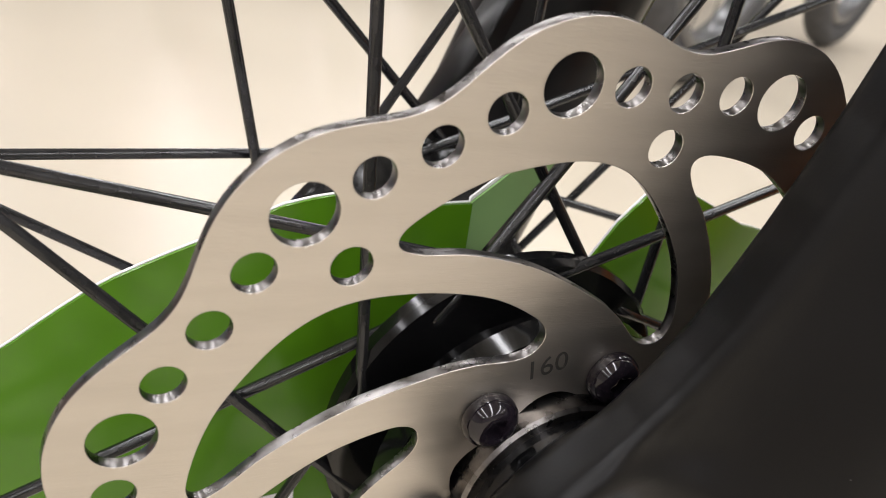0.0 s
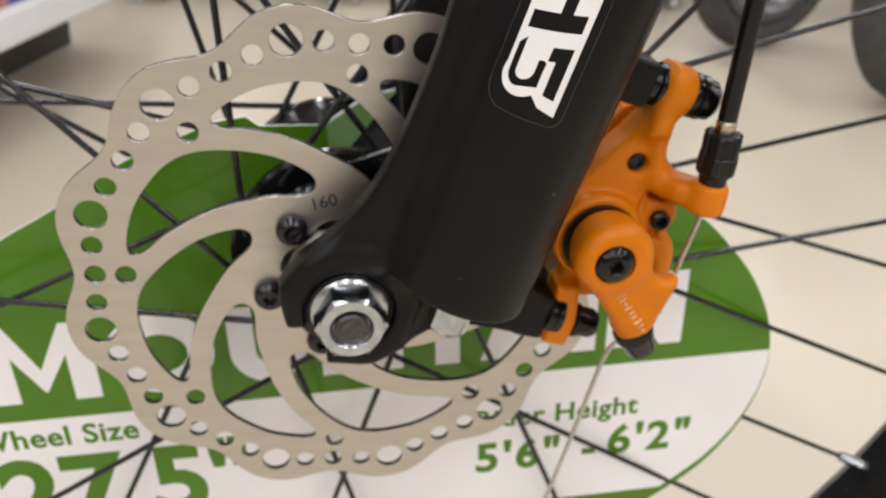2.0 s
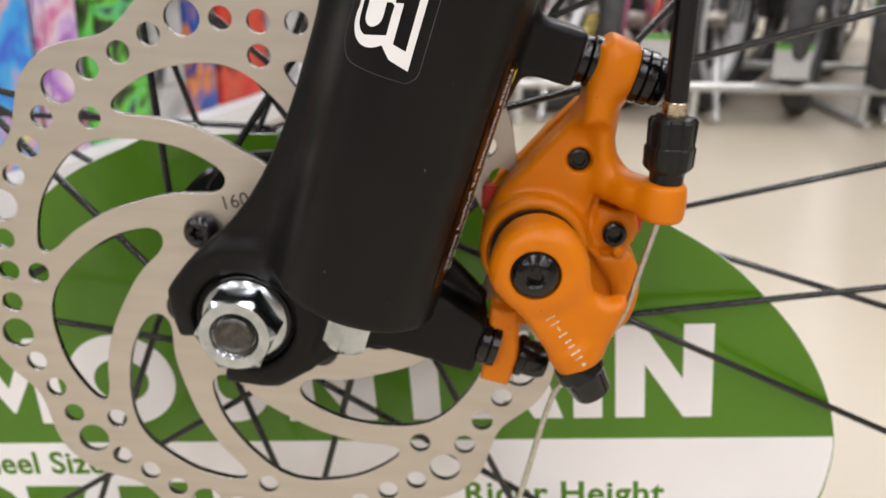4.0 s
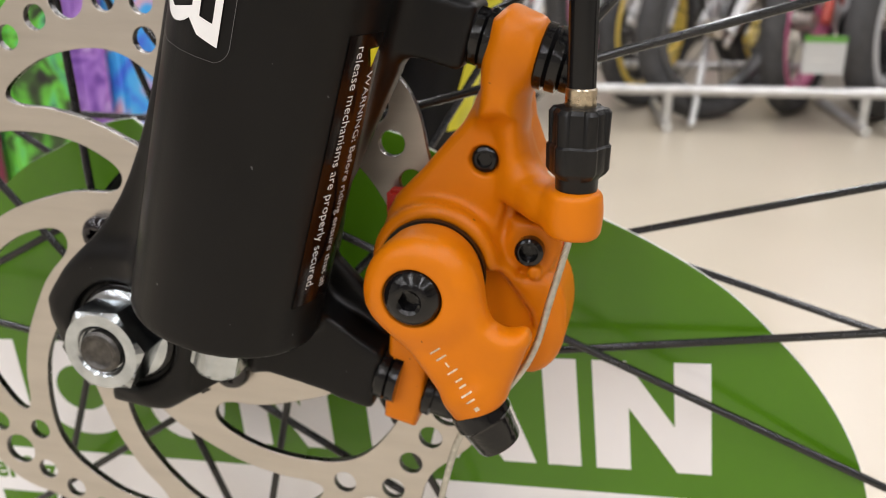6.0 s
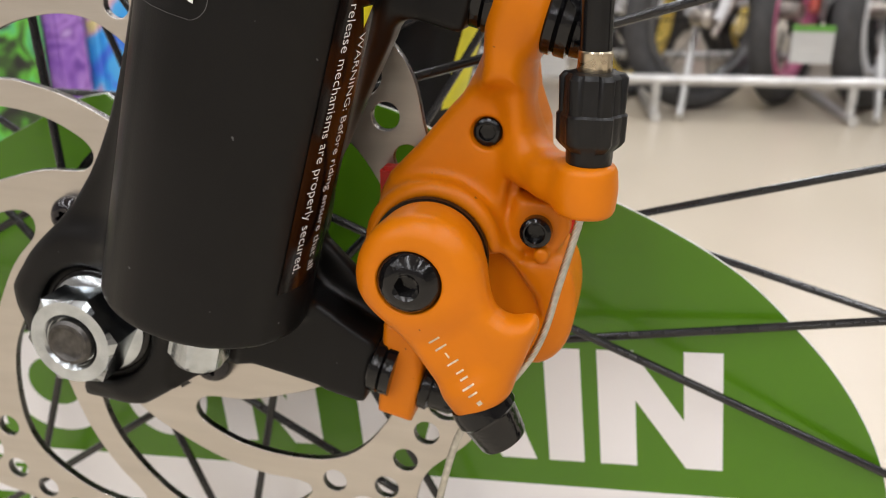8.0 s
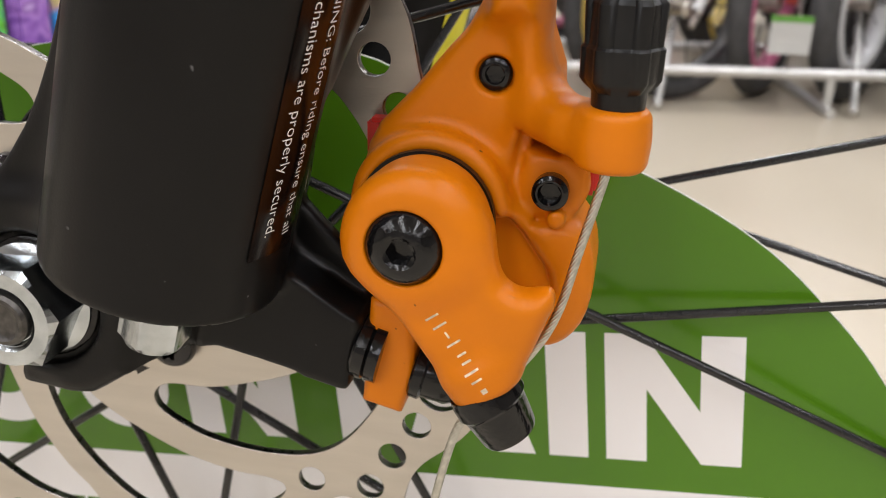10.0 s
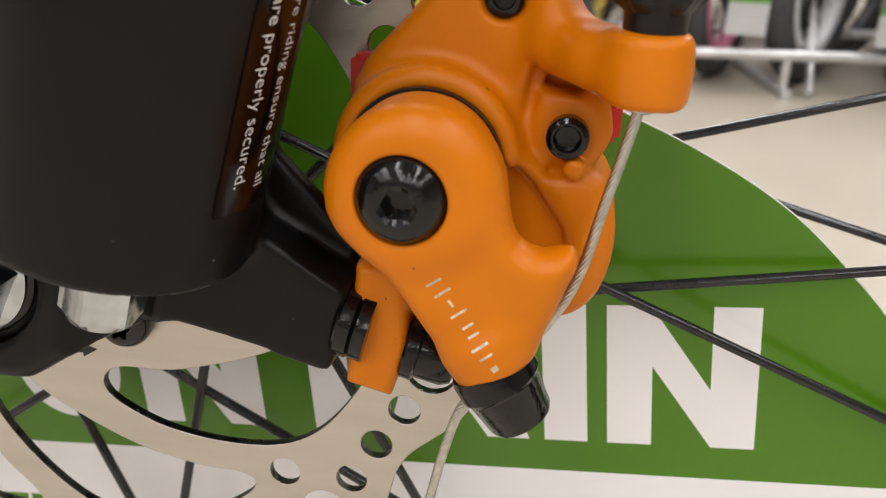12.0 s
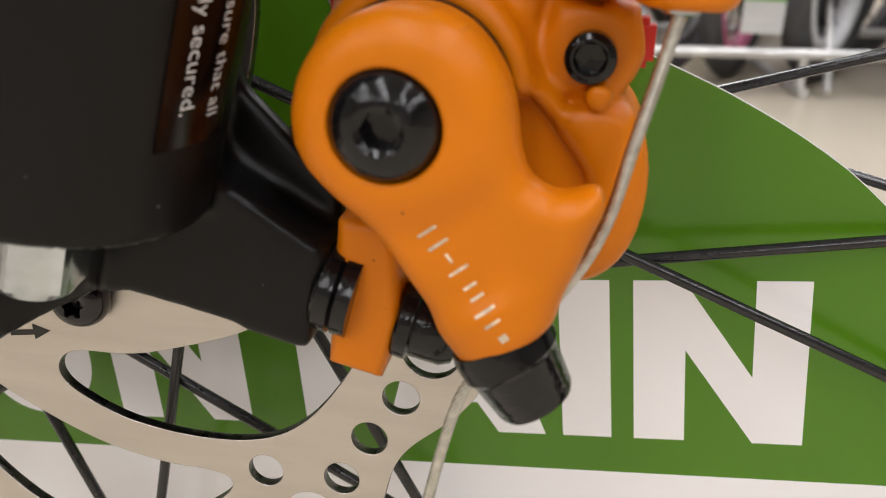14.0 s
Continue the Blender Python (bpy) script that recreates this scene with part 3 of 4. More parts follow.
def cut_scale(a):
    return float(np.interp((a + 180) % 360 - 180, [q[0] for q in CUT], [q[1] for q in CUT]))


def oval(z):
    x = A_S * math.sqrt(max(0, 1 - (z / B_S) ** 2))
    return [x * cut_scale(s + s2 * math.degrees(math.atan2(z, x))) for s, s2 in ((0, 1), (180, -1))]


outline = []
for k in range(181):
    deg = 90 - 2 * k
    a, q = radians(deg), cut_scale(math.degrees(math.atan2(B_S * math.sin(radians(deg)), A_S * math.cos(radians(deg)))))
    outline.append((CX + q * A_S * math.cos(a), CZ + q * B_S * math.sin(a)))
# slot for the hub: open at the top between the fold of the flap and the right shoulder
notch = [(-0.030, 0.0945), (-0.0098, 0.0935), (-0.0098, 0.080), (-0.020, 0.072), (-0.026, 0.062), (-0.024, 0.050), (-0.014, 0.041), (-0.002, 0.040), (0.009, 0.047), (0.0165, 0.062), (0.0185, 0.078), (0.0235, 0.086), (0.0320, 0.0945)]
keep = [p for p in outline if not (-0.030 < p[0] < 0.0320 and p[1] > 0.06)]
start = max(range(len(keep)), key=lambda i: -keep[i][0] if keep[i][1] > 0.06 and keep[i][0] > 0.0320 else -9)
ordered = keep[start:] + keep[:start]
board = ordered + notch
part("board", plate([board], 0.0006, Matrix.Translation((0, 0.0006, 0))), GREEN, sign, "glossy green printed board")
part("cut_edge", plate([[(CX + (x - CX) * 1.0009, CZ + (z - CZ) * 1.0013) for x, z in board]], 0.0005, Matrix.Translation((0, 0.0012, 0))), WHITE, sign, "white cut edge of the board")
fold = Matrix.Translation((-0.0098, 0.0003, 0)) @ Matrix.Rotation(radians(14), 4, "Z")
flap = [(0, 0.078), (0.0, 0.0936), (0.0135, 0.1003), (0.0230, 0.1010), (0.0050, 0.0835)]
# grazing sheen and light through the card are painted into the flap's colour
part("flap", plate([flap], 0.0005, fold @ Matrix.Translation((0, 0.0005, 0))), GREEN_SHEEN, sign, "folded green flap at the slot, its sheen painted in as paler green")
part("flap_edge", plate([[(x, z + (0.0007 if z > 0.09 else 0)) for x, z in flap]], 0.0004, fold @ Matrix.Translation((0, 0.0010, 0))), WHITE, sign, "white cut edge of the flap")
TOP_BAND, LOW_BAND = -0.0056, -0.069
levels = [TOP_BAND - (TOP_BAND - LOW_BAND) * k / 20 for k in range(21)]
band = [(CX + oval(z - CZ)[0] * 0.998, z) for z in levels] + [(CX - oval(z - CZ)[1] * 0.998, z) for z in reversed(levels)]
part("band", plate([band], 0.00008, Matrix.Translation((0, 0.00002, 0))), WHITE, sign, "white printed band")


def stroke(pts, w):
    """A polyline drawn with a flat pen of width w, ends cut square; returns one outline per segment."""
    out = []
    for a, b in zip(pts, pts[1:]):
        a, b = Vector(a), Vector(b)
        n = Vector((-(b - a).y, (b - a).x)).normalized() * (w / 2)
        out.append([tuple(a + n), tuple(b + n), tuple(b - n), tuple(a - n)])
    return out


def letter(ch, w, h, s):
    """Outlines (rim, holes) of a bold capital of width w, height h and stroke s."""
    if ch == "O":
        o = [(w / 2 + (w / 2) * math.cos(t), h / 2 + (h / 2 + 0.0006) * math.sin(t)) for t in np.linspace(0, 2 * math.pi, 48, endpoint=False)]
        q = [(w / 2 + (w / 2 - s) * math.cos(t), h / 2 + (h / 2 - s * 0.88) * math.sin(t)) for t in np.linspace(0, 2 * math.pi, 48, endpoint=False)]
        return [o, q]
    if ch == "U":
        r = w / 2
        o = [(0, h), (0, r)] + [(r + r * math.cos(t), r + r * math.sin(t)) for t in np.linspace(math.pi, 2 * math.pi, 24)] + [(w, r), (w, h), (w - s, h), (w - s, r)]
        o += [(r + (r - s) * math.cos(t), r + (r - s * 0.9) * math.sin(t)) for t in np.linspace(2 * math.pi, math.pi, 24)] + [(s, r), (s, h)]
        return [o]
    if ch == "M":
        return [[(0, 0), (0, h), (s, h), (w / 2, h * 0.42), (w - s, h), (w, h), (w, 0), (w - s, 0), (w - s, h * 0.60), (w / 2 + s * 0.05, h * 0.13), (w / 2 - s * 0.05, h * 0.13), (s, h * 0.60), (s, 0)]]
    if ch == "N":
        return [[(0, 0), (0, h), (s * 0.95, h), (w - s, h * 0.42), (w - s, h), (w, h), (w, 0), (w - s * 0.95, 0), (s, h * 0.58), (s, 0)]]
    if ch == "T":
        return [[(w / 2 - s / 2, 0), (w / 2 - s / 2, h - s * 0.85), (0, h - s * 0.85), (0, h), (w, h), (w, h - s * 0.85), (w / 2 + s / 2, h - s * 0.85), (w / 2 + s / 2, 0)]]
    if ch == "A":
        return [[(0, 0), (w / 2 - s * 0.55, h), (w / 2 + s * 0.55, h), (w, 0), (w - s, 0), (w - s * 1.42, h * 0.2), (s * 1.42, h * 0.2), (s, 0)],
                [(s * 1.75, h * 0.42), (w - s * 1.75, h * 0.42), (w / 2, h * 0.76)]]
    return [[(0, 0), (0, h), (s, h), (s, 0)]]


CAP_H, BASE = 0.0306, 0.0018
for ch, x0, x1 in (("M", -0.1290, -0.0935), ("O", -0.0900, -0.0540), ("U", -0.0490, -0.0230), ("N", -0.0180, 0.0105), ("T", 0.0145, 0.0385), ("A", 0.0385, 0.0690), ("I", 0.0722, 0.0790), ("N", 0.0850, 0.1138)):
    o = [[(x + x0, z + BASE) for x, z in line] for line in letter(ch, x1 - x0, CAP_H, 0.0088)]
    part("letter", plate(o, 0.00008, Matrix.Translation((0, 0.00002, 0))), WHITE, sign)


def sign_text(body, x, z, size, bold, name="line_of_text", spacing=1.0, shear=0.0):
    me = text_mesh(body, size, Matrix.Translation((x, -0.00006, z)) @ UPRIGHT, 0.00006, bold, spacing, shear)
    part(name, me, GREEN, sign, "green printed lettering")


sign_text("Wheel Size", -0.1402, -0.0172, 0.0116, 0.0003, spacing=1.05)
sign_text("27.5\"", -0.1370, -0.0530, 0.0430, 0.0013)
sign_text("Rider Height", 0.0362, -0.0292, 0.0116, 0.0003, spacing=1.06)
sign_text("5'6\"", 0.0366, -0.0505, 0.0192, 0.0006, spacing=1.14)
sign_text("-", 0.0790, -0.0500, 0.0185, 0.0006)
sign_text("6'2\"", 0.0893, -0.0482, 0.0192, 0.0006, spacing=1.14)

# ---- brake caliper ----
caliper = thing("brake_caliper", "orange painted mechanical disc brake caliper bolted to the fork", "brake caliper")


BODY_AT, LEVER_AT = np.array([-1.9, 1.0, 1.5]), np.array([-1.2, -3.0, 2.85])     # the castings against the drawing below
LOBE = rounded([(78, 22), (86, 22.5), (92.2, 19.9), (95.8, 15.3), (96.8, 8.5), (95.4, 1.6), (92.0, -2.4), (88.0, -2.8), (84, 2), (78, 7)])
LEVER = rounded([(60.8, 15), (66.2, 8.4), (72.6, -0.5), (77.6, -6.8), (81.0, -7.2), (85.2, -3.2), (88.0, 0.8), (90.4, 7.6), (91.2, 9.8), (90.4, 12.0), (86.9, 11.2), (84.0, 12.4), (82.0, 16.2), (80.0, 22), (74, 27), (64, 23)])


def body_field(q):
    p = q - BODY_AT
    ear = d_cyl(q, TOP_M + U * 5.2, TOP_M + U * 13.0, 6.6, 2.2)
    neck = d_poly(p, [(79.8, 50), (79.6, 56), (80.2, 61.4), (82, 67.0), (84.5, 68.6), (87.6, 66), (85.9, 58), (85.4, 50)], -18.0, -5.5, 2.6)
    tri_ = d_poly(p, [(79.2, 51.5), (85.6, 54), (86.6, 46), (88.8, 40), (89.5, 31), (86, 24), (80, 14), (70, 12), (60.2, 25), (60, 28.5), (61.6, 31.9), (67.2, 37.8), (72.8, 44.6)], -12.5, 9.0, 2.2)
    d = smin(smin(ear, neck, 4.0), tri_, 7.0)
    flank = d_poly(p, [(82.4, 52), (85.8, 52), (87.0, 42), (90, 34), (88.5, 29), (84.6, 30)], -14.6, -4.0, 2.2)
    d = smin(d, flank, 3.0)
    stop = d_cyl(q, (96.0, -20.2, 31.6), (96.0, -20.2, 40.4), 4.9, 1.4)
    arm = smin(d_caps(q, (85.0, -8.0, 36.0), (90.5, -14.6, 36.0), 4.6), d_caps(q, (90.5, -15.0, 36.0), (95.6, -19.4, 36.0), 4.9), 2.0)
    arm = smax(arm, np.abs(q[..., 2] - 36.0) - 4.35, 2.0)
    d = smin(d, smin(arm, stop, 2.0), 4.5)
    collar = d_cyl(p, (70.8, -16.6, 19.4), (70.8, 11.0, 19.4), 12.9, 2.0)
    d = smin(d, collar, 2.2)
    groove = d_cyl(p, (70.6, -30, 18.6), (70.6, -15.2, 18.6), 10.8, 0.4)
    d = smax(d, -groove, 0.6)
    lobe = d_poly(p, LOBE, -14.4, 4.0, 3.2)
    d = smin(d, lobe, 2.6)
    pocket = d_poly(p, [(84.0, 32.5), (83.4, 27), (84.4, 21.5), (87.0, 18.0), (90.5, 18.6), (95, 20.0), (99, 22), (99, 28.8), (93.0, 29.2), (89.5, 30.6)], -30, -10.6, 1.0)
    d = smax(d, -pocket, 2.4)
    boss = smin(d_cyl(p, (89.2, -12.5, 24.0), (89.2, -2.0, 24.0), 5.3, 1.5), d_poly(p, [(85, 29), (94, 29), (94.5, 24), (92.5, 20), (86, 20)], -11.8, -3, 1.0), 2.0)
    d = smin(d, boss, 1.6)
    valley = d_poly(p, [(82.6, 19.0), (85.2, 16.2), (89.4, 10.6), (90.2, 7.6), (86.0, 5.0), (76, 3.5), (72, 16)], -30, -11.2, 0.8)
    d = smax(d, -valley, 3.0)
    pip = d_cyl(p, (90.4, -15.2, 19.6), (90.4, -10, 19.6), 1.4, 0.6)
    d = smin(d, pip, 0.8)
    foot = d_poly(p, [(61.4, 4), (68.2, 4), (69.0, -9.2), (66.6, -17.0), (59.8, -15.4)], -17.2, -7.0, 1.6)
    link = d_poly(p, [(63, -2), (76, -2), (78, 14), (64, 14)], -13, -6, 2.0)
    d = smin(d, smin(foot, link, 2.0), 2.0)
    slot = d_box(q, (60, 0.9, 22), (24, 2.5, 60), 0, 0.3)
    d = smax(d, -slot, 0.6)
    gap = d_box(p, (88.0, -12.5, 30.0), (2.5, 5.0, 0.8), -12, 0.4)
    d = smax(d, -gap, 0.7)
    hole = d_cyl(p, (79.7, -22, 40.6), (79.7, -11.0, 40.6), 2.9, 0.2)
    return smax(d, -hole, 0.6)


def lever_field(q):
    p = q - LEVER_AT
    hub = d_cyl(p, (70.6, -27.0, 18.6), (70.6, -13.4, 18.6), 10.0, 3.4)
    arm = d_poly(p, LEVER, -25.6, -18.6, 2.8)
    d = smin(hub, arm, 4.5)
    end = d_cyl(p, (79.8, -21.6, -1.4), (82.4, -21.6, -5.4), 5.1, 1.0)
    d = smin(d, end, 4.0)
    seat = d_cyl(p, (70.0, -34, 17.8), (70.0, -26.2, 17.8), 5.6, 0.2)
    d = smax(d, -seat, 0.4)
    bite = d_cyl(p, (90.8, -20, 14.4), (90.2, -20, 10.6), 0.9, 0.4)
    return smax(d, -bite, 0.8)


part("caliper_body", solid(body_field, (52, -28, -22), (106, 17, 78), 0.55), ORANGE, caliper)
lever = part("lever_arm", solid(lever_field, (55, -35, -13), (96, -15, 36), 0.42), ORANGE, caliper, "orange actuating lever")
part("seal", lathe([(0.0107, 0), (0.0107, 0.0014), (0.0098, 0.0015)], axes((0.0690, -0.0165, 0.0208), (0.0690, -1, 0.0208)), 48), BLACK_PAINT, caliper, "black dust seal")


def socket_bolt(x, y, z, r, h, socket, dome=0.5, tip=(0, -1, 0), depth=0.0):
    """Round head with a hex socket; y is where the head starts."""
    prof = [(r * 0.96, 0), (r, 0.0004), (r, h * (1 - dome)), (r * 0.93, h * (1 - dome * 0.45)), (r * 0.78, h * (1 - dome * 0.13)), (socket * 1.25, h), (socket * 1.08, h), (socket, h - 0.0003), (socket, h * 0.25), (socket * 0.15, h * 0.2)]
    shape = lambda i, a: hexagon(a) * 1.06 if i in (7, 8) else 1.0
    a = Vector((x, y, z))
    return lathe(prof, axes(a, a + Vector(tip)), 36, shape)


dome = [(0.0057, 0), (0.0060, 0.0003), (0.0059, 0.0007), (0.0056, 0.0013), (0.0051, 0.0019), (0.0045, 0.0024), (0.0038, 0.0028), (0.0031, 0.00305), (0.0026, 0.0031), (0.0023, 0.0029), (0.0020, 0.0027), (0.0020, 0.0006), (0.0003, 0.0005)]
part("pivot_bolt", lathe([(r * 0.95, h) for r, h in dome], axes((0.0687, -0.0292, 0.0207), (0.0687, -1, 0.0207)), 48, lambda i, a: hexagon(a) * 1.06 if i in (10, 11) else 1.0), BLACK_GLOSS, lever, "glossy black socket bolt")
part("face_bolt", socket_bolt(0.0778, -0.0098, 0.0421, 0.0026, 0.0012, 0.0014, 0.5), BLACK_GLOSS, caliper, "black socket bolt")
part("pinch_bolt", socket_bolt(0.0873, -0.0113, 0.0253, 0.0028, 0.0030, 0.0017, 0.15), BLACK_GLOSS, caliper, "black socket bolt")
kx = Vector((0.53, 0, -0.85)).normalized()
k0 = Vector((0.0808, -0.0246, -0.0042))
part("adjuster_knob", lathe([(0.0054, -0.002), (0.0057, -0.0012), (0.0057, 0.0012), (0.0053, 0.0017), (0.0052, 0.0019), (0.0045, 0.0068), (0.0041, 0.0075), (0.001, 0.0076)], axes(k0, k0 + kx), 40), BLACK_GLOSS, lever, "black rubber end cap")


def along_u(base, prof, seg=36, shape=None):
    a = Vector((base * 0.001).tolist())
    return lathe(prof, axes(a, a + Vector(U.tolist())), seg, shape)


part("spacer", along_u(TOP_M, [(0.0050, -0.0002), (0.0053, 0.0002), (0.0053, 0.0018), (0.0049, 0.0021), (0.0058, 0.0025), (0.0058, 0.0042), (0.0054, 0.0045), (0.0054, 0.0062)]), BLACK_GLOSS, caliper, "black cupped spacer")
part("mount_bolt", along_u(TOP_M + U * 12.4, [(0.0058, 0), (0.0061, 0.0004), (0.0061, 0.0018), (0.0055, 0.0022), (0.0060, 0.0026), (0.0060, 0.0044), (0.0052, 0.0048), (0.0055, 0.0051), (0.0054, 0.0070), (0.0044, 0.0082), (0.0028, 0.0088), (0.0020, 0.0088), (0.0018, 0.0075)]), BLACK_GLOSS, caliper, "black bolt with stacked washers")
part("spacer", along_u(LOW_M + np.array([0.6, -2.2, 0.9]), [(0.0054, -0.0002), (0.0057, 0.0002), (0.0057, 0.0020), (0.0052, 0.0023), (0.0056, 0.0026), (0.0056, 0.0044)]), BLACK_GLOSS, caliper, "black cupped spacer")
part("mount_bolt", along_u(LOW_M + U * 10.0 + np.array([0.0, 0, -1.0]), [(0.0048, 0), (0.0052, 0.0004), (0.0052, 0.0020), (0.0046, 0.0024), (0.0045, 0.0064), (0.0038, 0.0078), (0.0022, 0.0082), (0.0019, 0.006)]), BLACK_GLOSS, caliper, "black bolt with washer")
bm = bmesh.new()
bmesh.ops.create_cube(bm, size=1)
bmesh.ops.scale(bm, vec=(0.005, 0.004, 0.0068), verts=bm.verts)
bmesh.ops.bevel(bm, geom=bm.edges[:], offset=0.0008, segments=2, affect="EDGES")
bmesh.ops.translate(bm, vec=(0.0583, -0.0025, 0.0292), verts=bm.verts)
part("pad_tab", bm, RED, caliper, "red brake pad tab")
bm = bmesh.new()
bmesh.ops.create_cube(bm, size=1)
bmesh.ops.scale(bm, vec=(0.004, 0.004, 0.0055), verts=bm.verts)
bmesh.ops.bevel(bm, geom=bm.edges[:], offset=0.0008, segments=2, affect="EDGES")
bmesh.ops.translate(bm, vec=(0.0922, -0.0060, 0.0262), verts=bm.verts)
part("pad_tab", bm, RED, caliper, "red brake pad tab")


def drape(me, field, lift):
    """Lays a flat mesh in xz on the front of a field, lift millimetres proud."""
    xyz = np.array([v.co[:] for v in me.vertices]) * 1000
    ys = np.arange(-37, -16, 0.05)
    for n, v in enumerate(me.vertices):
        line = np.stack([np.full(ys.shape, xyz[n, 0]), ys, np.full(ys.shape, xyz[n, 2])], -1)
        k = int(np.argmax(field(line) < 0))
        v.co.y = (ys[k] - lift) * 0.001 + v.co.y
    return me


# maker's mark on the lever: plain pale bars
p0, p1 = Vector((0.0727, 0.0102)), Vector((0.0812, -0.0005))
along = (p1 - p0).normalized()
side = Vector((-along.y, along.x))
for s, ln, w in ((0.0000, 0.00034, 0.0024), (0.0018, 0.00034, 0.0024), (0.0032, 0.0011, 0.00034), (0.0052, 0.00034, 0.0024), (0.0072, 0.00034, 0.0016), (0.0085, 0.00034, 0.0016), (0.0100, 0.00034, 0.0024), (0.0114, 0.00034, 0.0018), (0.0131, 0.0008, 0.0009)):
    c0 = p0 + along * s
    o = bar_outline([tuple(c0 + along * (ln * q) + side * (w * r)) for q, r in ((0, -0.5), (1, -0.5), (1, 0.5), (0, 0.5))], 4)
    part("maker_mark", drape(plate([o], 0.00002, Matrix()), lever_field, 0.05), MARK, lever, "thin silvery printed bar")

# ---- brake cable ----
cable = thing("brake_cable", "black brake cable housing with barrel adjuster and bare steel wire", "brake cable")
bx = Vector((0.0962, -0.0200, 0.0402))
flute = lambda i, a: 1.0 - (0.10 / (1 + math.exp(7 * math.cos(6 * a) - 1.5)) if 3 <= i <= 8 else 0) - (0.05 if i in (7, 8) and math.cos(6 * a) < 0 else 0)
part("barrel_adjuster", lathe([(0.0036, 0), (0.0037, 0.0004), (0.0038, 0.0024), (0.0050, 0.0034), (0.0055, 0.0041), (0.0056, 0.0082), (0.0052, 0.0086), (0.0054, 0.0140), (0.0048, 0.0147), (0.0028, 0.0149)],
                              axes(bx, bx + Vector((0.0, 0, 1))), 128, flute), BLACK_PLASTIC, cable, "black fluted barrel adjuster")
part("ferrule", lathe([(0.0026, 0.0145), (0.0027, 0.0148), (0.0027, 0.0178), (0.0024, 0.0182)], axes(bx, bx + Vector((0, 0, 1))), 32), BRASS, cable, "brass ferrule")
part("housing", sweep(curve_points([bx + Vector(q) for q in ((0, 0, 0.0172), (-0.0003, 0, 0.032), (-0.0006, 0, 0.05), (0.000, 0.002, 0.09), (0.006, 0.006, 0.16), (0.02, 0.01, 0.28))], 10), 0.0025, 24), HOUSING, cable, "black outer housing")
twist = lambda a, s: 1.0 + 0.07 * math.cos(10 * (a + s * 600)) 
wire_pts = curve_points([(0.0957, -0.0202, 0.0325), (0.0950, -0.0203, 0.0290), (0.0926, -0.0210, 0.0190), (0.0903, -0.0217, 0.0095), (0.0868, -0.0222, 0.0025), (0.0790, -0.0224, -0.0080), (0.0750, -0.0222, -0.0150), (0.0697, -0.0236, -0.0400), (0.0633, -0.0252, -0.0700), (0.0575, -0.0262, -0.0960)], 120)
part("inner_wire", sweep(wire_pts, 0.00066, 60, twist), WIRE, cable, "twisted bare steel wire")
part("end_collar", lathe([(0.0015, -0.0012), (0.0019, -0.001), (0.0019, 0.001)], axes((0.0956, -0.0202, 0.0322), (0.0957, -0.0202, 0.0339)), 24), ZINC, cable, "small silver collar")


# ---- the shop behind: shelf with packages, rack, bicycles ----
def block(lo, hi, bevel=0.0):
    bm = bmesh.new()
    bmesh.ops.create_cube(bm, size=1)
    for v in bm.verts:
        v.co = Vector([lo[k] if v.co[k] < 0 else hi[k] for k in range(3)])
    if bevel:
        bmesh.ops.bevel(bm, geom=bm.edges[:], offset=bevel, segments=2, affect="EDGES")
    return bm


def print_mix(name, colours, scale, rough=0.35, distort=1.5):
    """Several printed colours in soft patches."""
    m, t, b = nodes_of(name)
    n, l = t.nodes, t.links
    co = n.new("ShaderNodeTexCoord")
    no = n.new("ShaderNodeTexNoise")
    no.inputs["Scale"].default_value, no.inputs["Detail"].default_value, no.inputs["Distortion"].default_value = scale, 2, distort
    l.new(co.outputs["Object"], no.inputs["Vector"])
    r = n.new("ShaderNodeValToRGB")
    e = r.color_ramp.elements
    while len(e) < len(colours):
        e.new(0.5)
    for k, c in enumerate(colours):
        e[k].position = 0.32 + 0.36 * k / (len(colours) - 1)
        e[k].color = (*c, 1)
    l.new(no.outputs["Fac"], r.inputs["Fac"])
    l.new(r.outputs[0], b.inputs["Base Color"])
    b.inputs["Roughness"].default_value = rough
    return m


def shelf_unit(label, at, turn, y0, y1, depth, low):
    s = thing("display_shelf", label, "shelf", at)
    s.rotation_euler = (0, 0, radians(turn))
    part("deck", block((-depth, y0, low), (0.0, y1, low + 0.045), 0.004), SHELF_WHITE, s, "white deck with a rounded edge")
    # shade under the deck is put into this plate's dark colour
    part("kick_plate", block((-depth + 0.02, y0 + 0.02, 0.0), (-0.16, y1 - 0.02, low)), SHELF_SHADE, s, "recessed kick plate, painted dark as the shade under the deck")
    part("back_panel", block((-depth - 0.02, y0, 0.0), (-depth, y1, 0.9)), SHELF_WHITE, s)
    part("upper_deck", block((-depth, y0, 0.62), (-0.04, y1, 0.655), 0.004), SHELF_WHITE, s, "white upper deck")
    for yy in (y0, y1 - 0.03):
        part("upright", block((-depth, yy, low + 0.045), (-depth + 0.03, yy + 0.03, 0.62), 0.003), RACK, s)
    return s


shelf = shelf_unit("long white steel shop shelf with a low deck full of toys", (-0.292, 1.07, 0), -16.5, -0.90, 0.30, 0.50, 0.125)

